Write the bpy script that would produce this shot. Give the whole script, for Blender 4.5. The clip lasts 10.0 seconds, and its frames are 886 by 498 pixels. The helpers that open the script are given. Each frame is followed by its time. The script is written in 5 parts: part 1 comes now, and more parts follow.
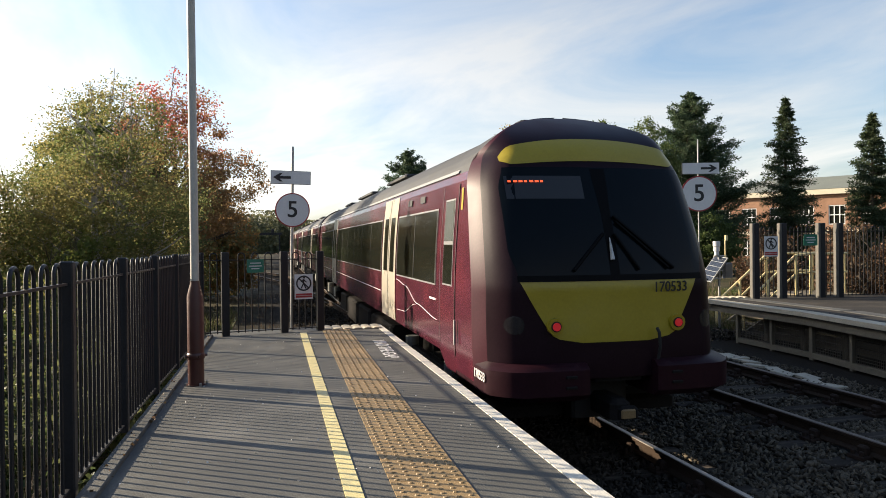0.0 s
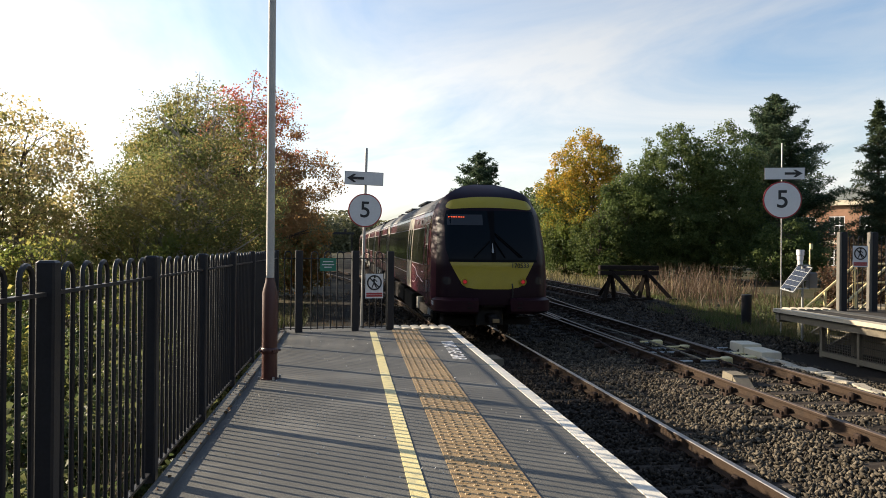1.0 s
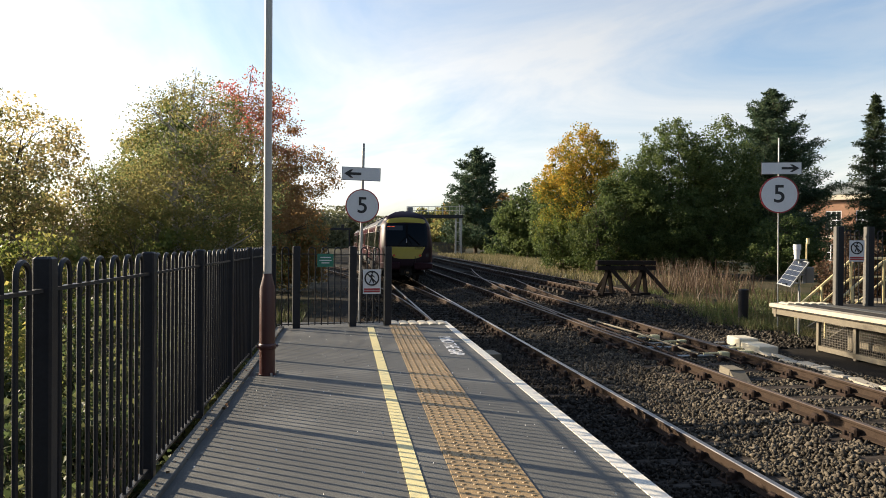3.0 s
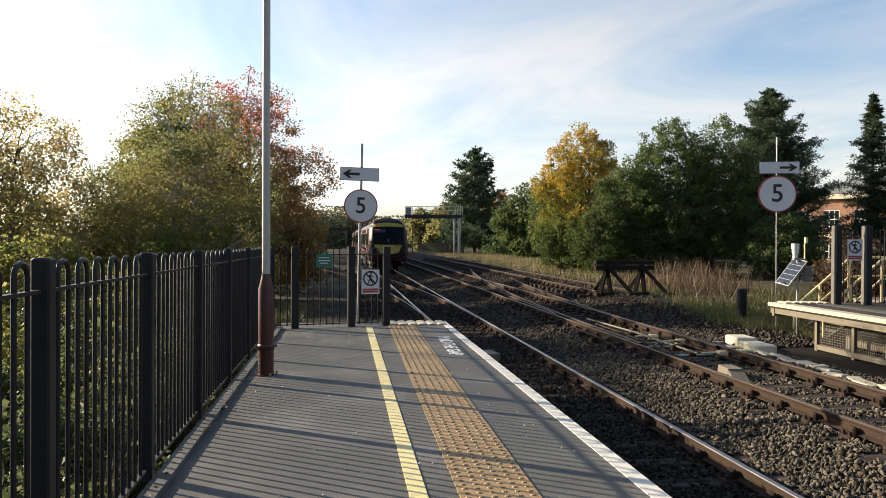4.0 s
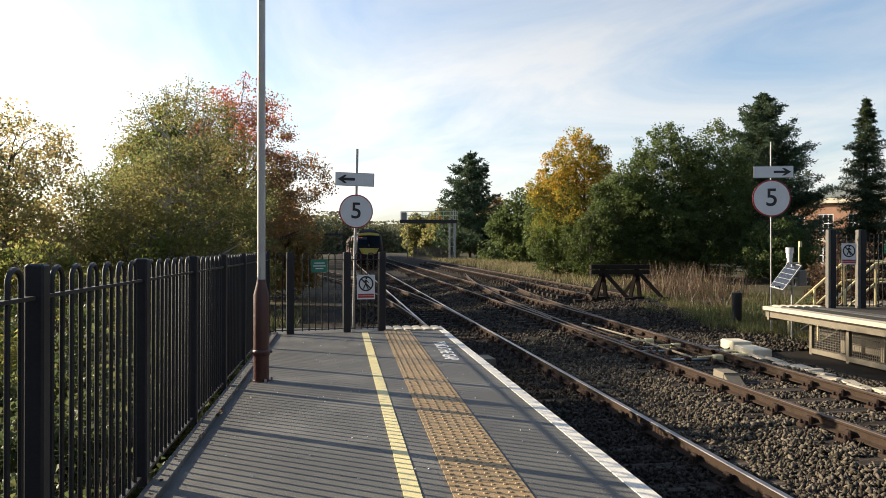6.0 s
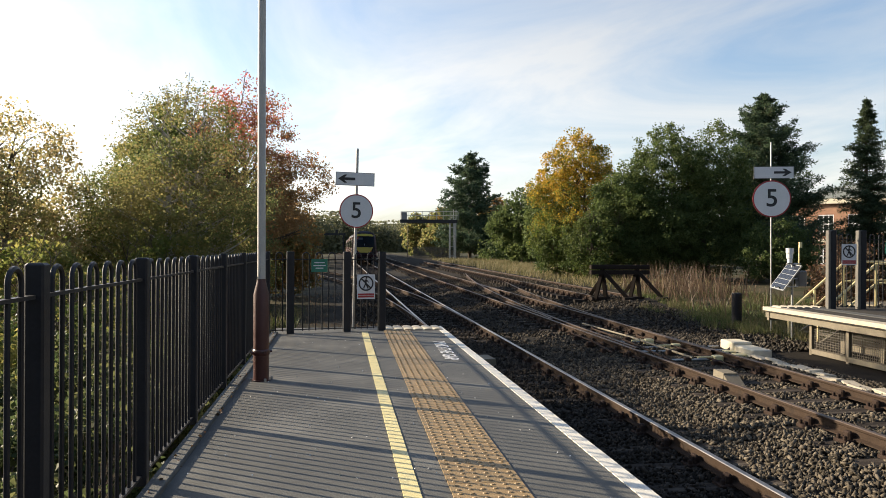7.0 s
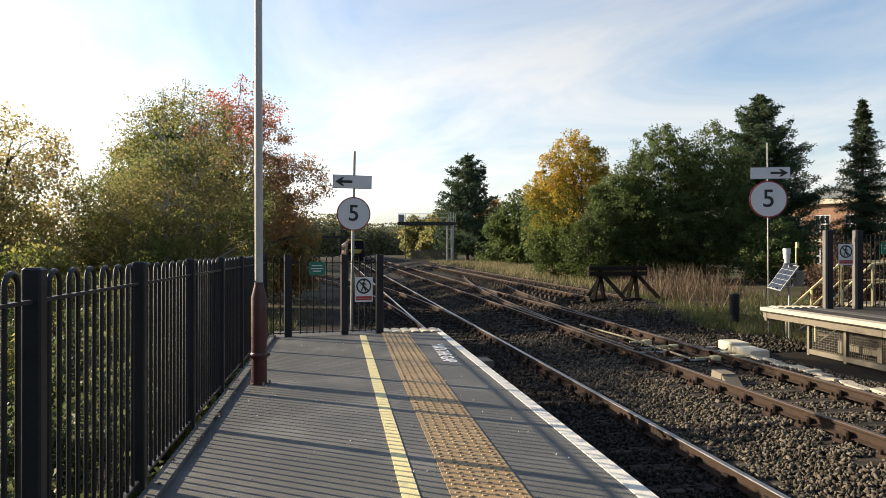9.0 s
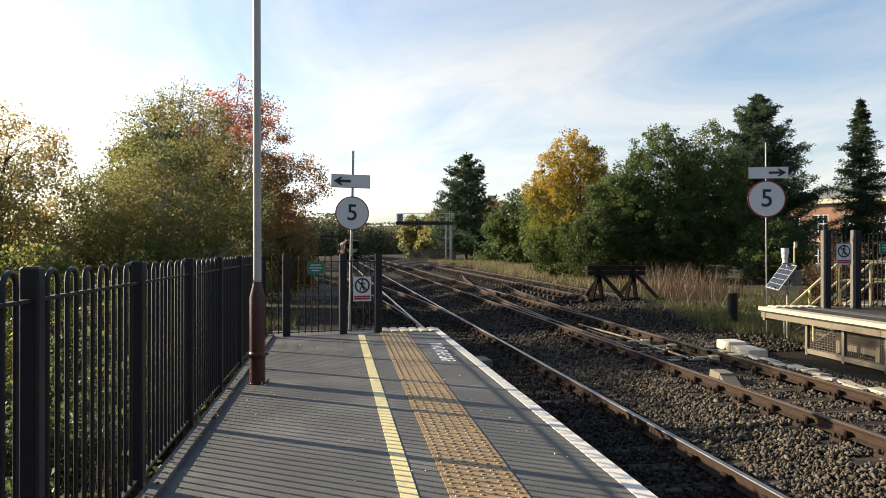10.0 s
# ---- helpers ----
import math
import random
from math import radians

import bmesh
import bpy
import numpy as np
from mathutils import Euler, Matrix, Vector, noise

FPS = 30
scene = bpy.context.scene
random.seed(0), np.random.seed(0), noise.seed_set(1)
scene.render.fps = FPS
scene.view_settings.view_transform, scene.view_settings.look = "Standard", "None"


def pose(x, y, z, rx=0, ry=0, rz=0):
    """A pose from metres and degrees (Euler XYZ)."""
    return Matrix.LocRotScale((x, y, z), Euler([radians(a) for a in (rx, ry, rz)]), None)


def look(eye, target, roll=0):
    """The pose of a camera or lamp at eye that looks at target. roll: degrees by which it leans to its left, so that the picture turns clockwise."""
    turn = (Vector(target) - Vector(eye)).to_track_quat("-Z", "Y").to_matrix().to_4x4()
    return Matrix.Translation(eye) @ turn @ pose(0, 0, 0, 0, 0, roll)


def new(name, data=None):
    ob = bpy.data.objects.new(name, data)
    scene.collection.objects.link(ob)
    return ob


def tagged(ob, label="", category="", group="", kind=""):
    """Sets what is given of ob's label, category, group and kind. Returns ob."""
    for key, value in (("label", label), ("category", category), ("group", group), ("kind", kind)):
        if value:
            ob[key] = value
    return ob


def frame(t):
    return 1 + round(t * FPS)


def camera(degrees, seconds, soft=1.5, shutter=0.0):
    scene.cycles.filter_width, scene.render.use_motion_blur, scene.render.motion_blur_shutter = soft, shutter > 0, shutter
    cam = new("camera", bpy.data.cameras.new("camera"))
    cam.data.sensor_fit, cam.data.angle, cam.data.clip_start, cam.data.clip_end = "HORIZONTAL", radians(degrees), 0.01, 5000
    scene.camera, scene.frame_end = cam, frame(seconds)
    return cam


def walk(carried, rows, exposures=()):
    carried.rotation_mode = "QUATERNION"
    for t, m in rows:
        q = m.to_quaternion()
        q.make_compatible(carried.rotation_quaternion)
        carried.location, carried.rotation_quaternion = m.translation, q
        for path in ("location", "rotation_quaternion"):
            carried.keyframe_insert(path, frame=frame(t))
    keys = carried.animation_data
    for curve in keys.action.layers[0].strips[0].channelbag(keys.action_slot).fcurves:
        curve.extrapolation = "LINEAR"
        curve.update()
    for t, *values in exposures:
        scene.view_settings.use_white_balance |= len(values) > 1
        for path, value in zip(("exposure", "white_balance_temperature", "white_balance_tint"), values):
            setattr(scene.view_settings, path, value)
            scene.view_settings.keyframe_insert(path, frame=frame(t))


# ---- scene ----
cam = camera(64.2, 10.0, soft=0.9)
EYE = Vector((0.0, 0.0, 1.31))
# seconds, heading to the right of the platform's line, pitch, lean: a hand-held camera on one spot
PATH = [(0, 13.265, -0.249, -0.595), (0.1, 11.270, -0.290, -0.400), (0.2, 9.323, -0.253, -0.056),
        (0.3, 8.400, -0.230, -0.010), (0.4, 7.850, -0.190, 0.020), (0.5, 7.695, -0.162, 0.154),
        (1, 7.600, -0.079, 0.600), (1.5, 7.498, -0.089, 0.554), (2, 7.576, -0.254, 0.800), (2.5, 7.692, -0.437, 0.613),
        (4, 7.927, -0.445, 0.338), (4.5, 8.002, -0.344, 0.167), (5, 8.117, -0.182, 0.095), (5.5, 8.252, -0.039, 0.092),
        (7, 8.282, -0.050, 0.300), (7.5, 8.314, -0.012, 0.216), (8, 8.382, 0.038, 0.000), (8.5, 8.404, 0.082, 0.012),
        (9, 8.482, 0.134, -0.033), (9.5, 8.536, 0.116, -0.045), (10, 8.600, 0.090, 0.000)]


def aim(yaw, pitch, lean):
    a, p = radians(yaw), radians(pitch)
    return look(EYE, EYE + Vector((math.sin(a) * math.cos(p), math.cos(a) * math.cos(p), math.sin(p))), lean)


walk(cam, [(t, aim(*r)) for t, *r in PATH])

# ---- world, sun, exposure ----
SUN_AZ, SUN_EL = radians(-57.0), radians(20.5)      # heading from +y, clockwise; height
scene.view_settings.exposure = 1.25
world = bpy.data.worlds.new("sky")
scene.world = world
world.use_nodes = True


def build_world():
    nt = world.node_tree
    nt.nodes.clear()
    N, L = nt.nodes.new, nt.links.new
    sky = N("ShaderNodeTexSky")
    sky.sky_type, sky.sun_disc = "NISHITA", False
    sky.sun_elevation, sky.sun_rotation = SUN_EL, SUN_AZ
    sky.air_density, sky.dust_density, sky.ozone_density = 1.15, 1.7, 3.7
    co = N("ShaderNodeTexCoord")
    sep = N("ShaderNodeSeparateXYZ")
    L(co.outputs["Generated"], sep.inputs[0])
    # thin cloud on a flat layer: direction divided by its height
    hz = N("ShaderNodeMath"); hz.operation = "MAXIMUM"; hz.inputs[1].default_value = 0.04
    L(sep.outputs["Z"], hz.inputs[0])
    add = N("ShaderNodeMath"); add.operation = "ADD"; add.inputs[1].default_value = 0.12
    L(hz.outputs[0], add.inputs[0])
    dv = N("ShaderNodeVectorMath"); dv.operation = "DIVIDE"
    L(co.outputs["Generated"], dv.inputs[0])
    comb = N("ShaderNodeCombineXYZ")
    for i in range(3):
        L(add.outputs[0], comb.inputs[i])
    L(comb.outputs[0], dv.inputs[1])
    mp = N("ShaderNodeMapping")
    mp.inputs["Scale"].default_value = (0.55, 1.0, 0.2)
    mp.inputs["Location"].default_value = (0.4, 1.3, 0)
    turn = N("ShaderNodeMapping")
    turn.inputs["Rotation"].default_value = (0, 0, radians(-110))
    L(dv.outputs[0], turn.inputs[0])
    L(turn.outputs[0], mp.inputs[0])
    n1 = N("ShaderNodeTexNoise")
    n1.inputs["Scale"].default_value, n1.inputs["Detail"].default_value, n1.inputs["Roughness"].default_value = 0.95, 8, 0.58
    n1.inputs["Distortion"].default_value = 0.8
    L(mp.outputs[0], n1.inputs["Vector"])
    rp = N("ShaderNodeValToRGB")
    rp.color_ramp.elements[0].position, rp.color_ramp.elements[1].position = 0.36, 0.68
    rp.color_ramp.elements[0].color = (0.18, 0.18, 0.18, 1)
    L(n1.outputs["Fac"], rp.inputs[0])
    # thin cloud low down; the unseen zenith is cleared to dim the fill
    clear = N("ShaderNodeMapRange"); clear.interpolation_type = "SMOOTHSTEP"
    clear.inputs["From Min"].default_value, clear.inputs["From Max"].default_value = 0.36, 0.72
    clear.inputs["To Min"].default_value, clear.inputs["To Max"].default_value = CLOUD, 0.03
    L(sep.outputs["Z"], clear.inputs["Value"])
    mul = N("ShaderNodeMath"); mul.operation = "MULTIPLY"
    L(rp.outputs[0], mul.inputs[0]); L(clear.outputs[0], mul.inputs[1])
    # a cloud is lit by the sky round it: white, brighter than the blue behind
    bw = N("ShaderNodeRGBToBW")
    L(sky.outputs[0], bw.inputs[0])
    br = N("ShaderNodeMath"); br.operation = "MULTIPLY_ADD"; br.inputs[1].default_value = 1.25; br.inputs[2].default_value = 1.6
    L(bw.outputs[0], br.inputs[0])
    tint = N("ShaderNodeMix"); tint.data_type = "RGBA"; tint.blend_type = "MULTIPLY"; tint.inputs["Factor"].default_value = 1
    tint.inputs[7].default_value = (1.0, 0.97, 0.92, 1)
    L(br.outputs[0], tint.inputs[6])
    mix = N("ShaderNodeMix"); mix.data_type = "RGBA"
    L(mul.outputs[0], mix.inputs["Factor"]); L(sky.outputs[0], mix.inputs[6]); L(tint.outputs[2], mix.inputs[7])
    bg = N("ShaderNodeBackground")
    bg.inputs["Strength"].default_value = SKY
    L(mix.outputs[2], bg.inputs["Color"])
    out = N("ShaderNodeOutputWorld")
    L(bg.outputs[0], out.inputs["Surface"])


SKY, CLOUD = 0.089, 0.74
build_world()
sun_data = bpy.data.lights.new("sun", "SUN")
sun_data.energy, sun_data.angle, sun_data.color = 5.0, radians(0.45), (1.0, 0.85, 0.64)
sun = new("sun", sun_data)
sun.matrix_world = look((0, 0, 0), (-math.sin(SUN_AZ) * math.cos(SUN_EL), -math.cos(SUN_AZ) * math.cos(SUN_EL), -math.sin(SUN_EL)))


# ---- materials ----
def mat(name, col, rough=0.6, metal=0.0, var=0.25, scale=6.0, fine=60.0, bump=0.15, tint=None, emit=None, by_obj=0.0, island=0.0,
        spec=0.5, trans=0.0, stretch=(1, 1, 1), tint_lo=0.5, tint_hi=0.7):
    """A surface: base colour with broad stains and fine grain, both also in relief; tint: a second colour in patches."""
    m = bpy.data.materials.new(name)
    m.use_nodes = True
    nt = m.node_tree
    N, L = nt.nodes.new, nt.links.new
    p = nt.nodes["Principled BSDF"]
    p.inputs["Roughness"].default_value, p.inputs["Metallic"].default_value = rough, metal
    p.inputs["Specular IOR Level"].default_value = 0.08 if rough >= 0.78 and spec == 0.5 else spec
    co = N("ShaderNodeTexCoord")
    mp = N("ShaderNodeMapping")
    mp.inputs["Scale"].default_value = stretch
    L(co.outputs["Object"], mp.inputs[0])
    a, b = N("ShaderNodeTexNoise"), N("ShaderNodeTexNoise")
    for n, s, d in ((a, scale, 5), (b, fine, 3)):
        n.inputs["Scale"].default_value, n.inputs["Detail"].default_value = s, d
        L(mp.outputs[0], n.inputs["Vector"])
    base = N("ShaderNodeRGB")
    base.outputs[0].default_value = (*col, 1)
    cur = base.outputs[0]
    if tint:
        r = N("ShaderNodeValToRGB")
        r.color_ramp.elements[0].position, r.color_ramp.elements[1].position = tint_lo, tint_hi
        L(a.outputs["Fac"], r.inputs[0])
        mx = N("ShaderNodeMix"); mx.data_type = "RGBA"
        mx.inputs[7].default_value = (*tint, 1)
        L(r.outputs[0], mx.inputs["Factor"]); L(cur, mx.inputs[6])
        cur = mx.outputs[2]
    s = N("ShaderNodeMath"); s.operation = "ADD"
    L(a.outputs["Fac"], s.inputs[0]); L(b.outputs["Fac"], s.inputs[1])
    mr = N("ShaderNodeMapRange")
    mr.inputs["From Min"].default_value, mr.inputs["From Max"].default_value = 0.6, 1.4
    mr.inputs["To Min"].default_value, mr.inputs["To Max"].default_value = 1 - var, 1 + var
    L(s.outputs[0], mr.inputs["Value"])
    val = mr.outputs[0]
    if by_obj or island:
        src = N("ShaderNodeObjectInfo").outputs["Random"] if by_obj else N("ShaderNodeNewGeometry").outputs["Random Per Island"]
        k = by_obj or island
        m2 = N("ShaderNodeMapRange")
        m2.inputs["To Min"].default_value, m2.inputs["To Max"].default_value = 1 - k, 1 + k
        L(src, m2.inputs["Value"])
        mm = N("ShaderNodeMath"); mm.operation = "MULTIPLY"
        L(val, mm.inputs[0]); L(m2.outputs[0], mm.inputs[1])
        val = mm.outputs[0]
    sc = N("ShaderNodeVectorMath"); sc.operation = "SCALE"
    L(cur, sc.inputs[0]); L(val, sc.inputs["Scale"])
    L(sc.outputs[0], p.inputs["Base Color"])
    if bump:
        bp = N("ShaderNodeBump")
        bp.inputs["Strength"].default_value, bp.inputs["Distance"].default_value = bump, 0.01
        L(b.outputs["Fac"], bp.inputs["Height"]); L(bp.outputs[0], p.inputs["Normal"])
    rr = N("ShaderNodeMapRange")
    rr.inputs["To Min"].default_value, rr.inputs["To Max"].default_value = max(rough - 0.12, 0.02), min(rough + 0.12, 1)
    L(a.outputs["Fac"], rr.inputs["Value"]); L(rr.outputs[0], p.inputs["Roughness"])
    if emit:
        p.inputs["Emission Color"].default_value, p.inputs["Emission Strength"].default_value = (*emit[:3], 1), emit[3]
    if trans:
        p.inputs["Transmission Weight"].default_value = trans
    return m


def leaf_mat(name, c1, c2, glow=0.45, turn=None):
    """Leaves: two colours drawn leaf by leaf, light passing through them."""
    m = bpy.data.materials.new(name)
    m.use_nodes = True
    nt = m.node_tree
    N, L = nt.nodes.new, nt.links.new
    p = nt.nodes["Principled BSDF"]
    out = nt.nodes["Material Output"]
    g = N("ShaderNodeNewGeometry")
    co = N("ShaderNodeTexCoord")
    n = N("ShaderNodeTexNoise"); n.inputs["Scale"].default_value = 0.55
    L(co.outputs["Object"], n.inputs["Vector"])
    add = N("ShaderNodeMath"); add.operation = "MULTIPLY_ADD"; add.inputs[1].default_value = 0.45; add.inputs[2].default_value = -0.22
    L(g.outputs["Random Per Island"], add.inputs[0])
    s = N("ShaderNodeMath"); s.operation = "ADD"; s.use_clamp = True
    L(add.outputs[0], s.inputs[0]); L(n.outputs["Fac"], s.inputs[1])
    r = N("ShaderNodeValToRGB")
    r.color_ramp.elements[0].position, r.color_ramp.elements[1].position = 0.33, 0.68
    r.color_ramp.elements[0].color, r.color_ramp.elements[1].color = (*c1, 1), (*c2, 1)
    L(s.outputs[0], r.inputs[0])
    hue = r.outputs[0]
    if turn:
        # leaves low in the crown have not turned yet: colour, heights between which it changes
        sz = N("ShaderNodeSeparateXYZ")
        L(co.outputs["Object"], sz.inputs[0])
        mix_in = N("ShaderNodeMath"); mix_in.operation = "MULTIPLY_ADD"; mix_in.inputs[1].default_value = 5.0
        L(s.outputs[0], mix_in.inputs[0]); L(sz.outputs["Z"], mix_in.inputs[2])
        mr = N("ShaderNodeMapRange")
        mr.inputs["From Min"].default_value, mr.inputs["From Max"].default_value = turn[1] + 2.5, turn[2] + 2.5
        L(mix_in.outputs[0], mr.inputs["Value"])
        mh = N("ShaderNodeMix"); mh.data_type = "RGBA"
        mh.inputs[6].default_value = (*turn[0], 1)
        L(mr.outputs[0], mh.inputs["Factor"]); L(r.outputs[0], mh.inputs[7])
        hue = mh.outputs[2]
    L(hue, p.inputs["Base Color"])
    p.inputs["Roughness"].default_value = 0.5
    p.inputs["Specular IOR Level"].default_value = 0.15
    t = N("ShaderNodeBsdfTranslucent")
    L(hue, t.inputs["Color"])
    mx = N("ShaderNodeMixShader"); mx.inputs[0].default_value = glow
    L(p.outputs[0], mx.inputs[1]); L(t.outputs[0], mx.inputs[2]); L(mx.outputs[0], out.inputs["Surface"])
    return m


M = {}
M["deck"] = mat("deck_grey", (0.095, 0.093, 0.085), 0.66, var=0.30, scale=1.3, fine=90, bump=0.3, tint=(0.128, 0.124, 0.112), spec=0.2)
M["yellow_line"] = mat("yellow_line_paint", (0.64, 0.54, 0.25), 0.55, var=0.18, scale=9, fine=120, bump=0.2, tint=(0.36, 0.33, 0.19), tint_lo=0.52, tint_hi=0.75)
M["white_line"] = mat("white_line_paint", (0.58, 0.55, 0.48), 0.55, var=0.15, scale=7, fine=90, bump=0.2, tint=(0.5, 0.48, 0.45), tint_lo=0.58, tint_hi=0.78)
M["tactile"] = mat("tactile_buff", (0.255, 0.165, 0.07), 0.6, var=0.25, scale=4, fine=110, bump=0.2, tint=(0.18, 0.125, 0.06), by_obj=0.14)
M["black_steel"] = mat("black_painted_steel", (0.0135, 0.0142, 0.018), 0.45, var=0.3, scale=7, fine=80, bump=0.08, tint=(0.014, 0.014, 0.016), spec=0.3)
M["grey_steel"] = mat("galvanised_steel", (0.36, 0.36, 0.35), 0.45, 0.7, var=0.2, scale=8, fine=70, bump=0.08)
M["pole_cream"] = mat("cream_pole_paint", (0.42, 0.40, 0.36), 0.45, var=0.14, scale=5, fine=60, bump=0.06)
M["pole_maroon"] = mat("maroon_pole_paint", (0.055, 0.014, 0.012), 0.38, var=0.2, scale=6, fine=60, bump=0.08)
M["sign_white"] = mat("sign_white", (0.62, 0.62, 0.62), 0.4, var=0.06, scale=5, fine=40, bump=0.02)
M["sign_red"] = mat("sign_red", (0.30, 0.03, 0.035), 0.4, var=0.1, bump=0.02)
M["sign_black"] = mat("sign_black", (0.012, 0.012, 0.014), 0.45, var=0.1, bump=0.02)
M["sign_green"] = mat("sign_green", (0.01, 0.14, 0.09), 0.4, var=0.1, bump=0.02)
M["sign_back"] = mat("sign_back_grey", (0.17, 0.17, 0.17), 0.5, 0.3, var=0.12, bump=0.03)
M["rail_side"] = mat("rusty_rail_side", (0.046, 0.031, 0.022), 0.8, 0.1, var=0.4, scale=5, fine=70, bump=0.35, tint=(0.03, 0.022, 0.017))
M["rail_top"] = mat("polished_rail_head", (0.32, 0.29, 0.265), 0.4, 0.95, var=0.22, scale=4, fine=50, bump=0.04)
M["rail_rust"] = mat("rusted_rail_head", (0.095, 0.066, 0.048), 0.55, 0.4, var=0.3, scale=5, fine=60, bump=0.15)
M["sleeper"] = mat("weathered_timber_sleeper", (0.036, 0.0288, 0.0232), 0.85, var=0.4, scale=4, fine=45, bump=0.5, stretch=(0.3, 3, 1), by_obj=0.3, tint=(0.075, 0.062, 0.05))
M["concrete"] = mat("weathered_concrete", (0.19, 0.175, 0.15), 0.85, var=0.25, scale=3, fine=50, bump=0.3, by_obj=0.15)
M["chair_iron"] = mat("rusty_rail_chair", (0.040, 0.027, 0.021), 0.8, 0.2, var=0.35, scale=9, fine=60, bump=0.3)
M["ballast"] = mat("ballast_stone", (0.090, 0.075, 0.055), 0.85, var=0.4, scale=3, fine=40, bump=0.3, island=0.75, tint=(0.045, 0.037, 0.029), spec=0.12)
M["ballast_dull"] = mat("dull_ballast_stone", (0.056, 0.048, 0.038), 0.9, var=0.4, scale=3, fine=40, bump=0.3, island=0.7, tint=(0.032, 0.027, 0.021), spec=0.08)
# grime, and the shade over the near track put into the colour too
M["ballast_grimy_shade"] = mat("grimy_shaded_ballast_stone", (0.042, 0.035, 0.028), 0.9, var=0.4, scale=3, fine=40, bump=0.3, island=0.7, tint=(0.024, 0.020, 0.016), spec=0.06)
M["bark"] = mat("bark", (0.10, 0.08, 0.06), 0.9, var=0.4, scale=5, fine=40, bump=0.6, stretch=(1, 1, 0.3))
M["birch_bark"] = mat("birch_bark", (0.42, 0.38, 0.33), 0.8, var=0.4, scale=5, fine=30, bump=0.4, stretch=(1, 1, 2), tint=(0.08, 0.07, 0.06), tint_lo=0.55, tint_hi=0.62)
M["platform_timber"] = mat("pale_timber_beam", (0.15, 0.125, 0.085), 0.75, var=0.25, scale=3, fine=40, bump=0.3, tint=(0.10, 0.085, 0.06))
M["mesh_wire"] = mat("dusty_wire", (0.095, 0.083, 0.066), 0.6, 0.3, var=0.2, scale=5, fine=50, bump=0.05)
M["far_deck"] = mat("dark_far_deck", (0.040, 0.036, 0.031), 0.8, var=0.3, scale=1.3, fine=90, bump=0.3, tint=(0.058, 0.050, 0.041), spec=0.15)
M["brick"] = mat("red_brick", (0.30, 0.175, 0.115), 0.85, var=0.25, scale=2, fine=25, bump=0.2)
M["handrail"] = mat("cream_handrail_paint", (0.66, 0.55, 0.28), 0.45, var=0.12, scale=6, fine=50, bump=0.05)
M["grey_post"] = mat("grey_post_paint", (0.10, 0.092, 0.078), 0.7, var=0.3, scale=5, fine=60, bump=0.15, tint=(0.06, 0.055, 0.047))
# the body's maroon, darkened: the shade on the pods' fronts is in the colour
M["pod_shade_maroon"] = mat("shaded_pod_maroon", (0.021, 0.0065, 0.010), 0.42, var=0.25, scale=3, fine=40, bump=0.03, spec=0.12)
M["cover_worn"] = mat("worn_cream_cover", (0.44, 0.38, 0.28), 0.6, var=0.25, scale=5, fine=60, bump=0.15, tint=(0.33, 0.28, 0.21))
M["cover_white"] = mat("white_cover_paint", (0.58, 0.515, 0.38), 0.5, var=0.15, scale=4, fine=50, bump=0.12, tint=(0.5, 0.44, 0.34))
M["buffer_timber"] = mat("dark_buffer_timber", (0.022, 0.017, 0.014), 0.8, var=0.35, scale=4, fine=40, bump=0.4)
# train
M["maroon"] = mat("maroon_coach_paint", (0.066, 0.0155, 0.0265), 0.19, var=0.1, scale=1.5, fine=40, bump=0.015, tint=(0.09, 0.016, 0.026))
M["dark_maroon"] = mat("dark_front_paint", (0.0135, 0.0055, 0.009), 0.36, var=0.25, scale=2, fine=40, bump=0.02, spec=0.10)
M["train_yellow"] = mat("warning_yellow_paint", (0.32, 0.248, 0.0144), 0.35, var=0.12, scale=3, fine=40, bump=0.02, tint=(0.30, 0.24, 0.03), tint_lo=0.55, tint_hi=0.8)
M["train_glass"] = mat("tinted_train_glass", (0.012, 0.013, 0.010), 0.07, var=0.1, bump=0.0, spec=0.42)
M["black_gloss"] = mat("black_gloss_trim", (0.0025, 0.0025, 0.003), 0.45, var=0.2, bump=0.0, spec=0.06)
M["lamp_glass"] = mat("dull_lamp_glass", (0.022, 0.020, 0.022), 0.2, var=0.2, bump=0.0, spec=0.3)
M["screen_glass"] = mat("dark_windscreen_glass", (0.004, 0.006, 0.008), 0.06, var=0.1, bump=0.0, spec=0.10)
M["cream_door"] = mat("cream_door_paint", (0.42, 0.375, 0.305), 0.3, var=0.08, scale=2, fine=40, bump=0.015)
M["train_roof"] = mat("grey_train_roof", (0.026, 0.026, 0.028), 0.7, var=0.25, scale=2, fine=40, bump=0.05, tint=(0.035, 0.033, 0.03))
M["underframe"] = mat("grimy_underframe", (0.018, 0.016, 0.015), 0.8, var=0.35, scale=4, fine=40, bump=0.2)
M["rubber"] = mat("black_rubber", (0.012, 0.012, 0.012), 0.7, var=0.2, bump=0.05)
M["tail_red"] = mat("red_tail_lamp", (0.5, 0.02, 0.02), 0.3, var=0.0, bump=0.0, emit=(1.0, 0.04, 0.06, 0.07))
M["led_orange"] = mat("orange_led_dots", (0.4, 0.1, 0.02), 0.5, var=0.0, bump=0.0, emit=(1.0, 0.10, 0.03, 0.6))
M["white_mark"] = mat("white_lettering", (0.7, 0.68, 0.66), 0.45, var=0.05, bump=0.0)
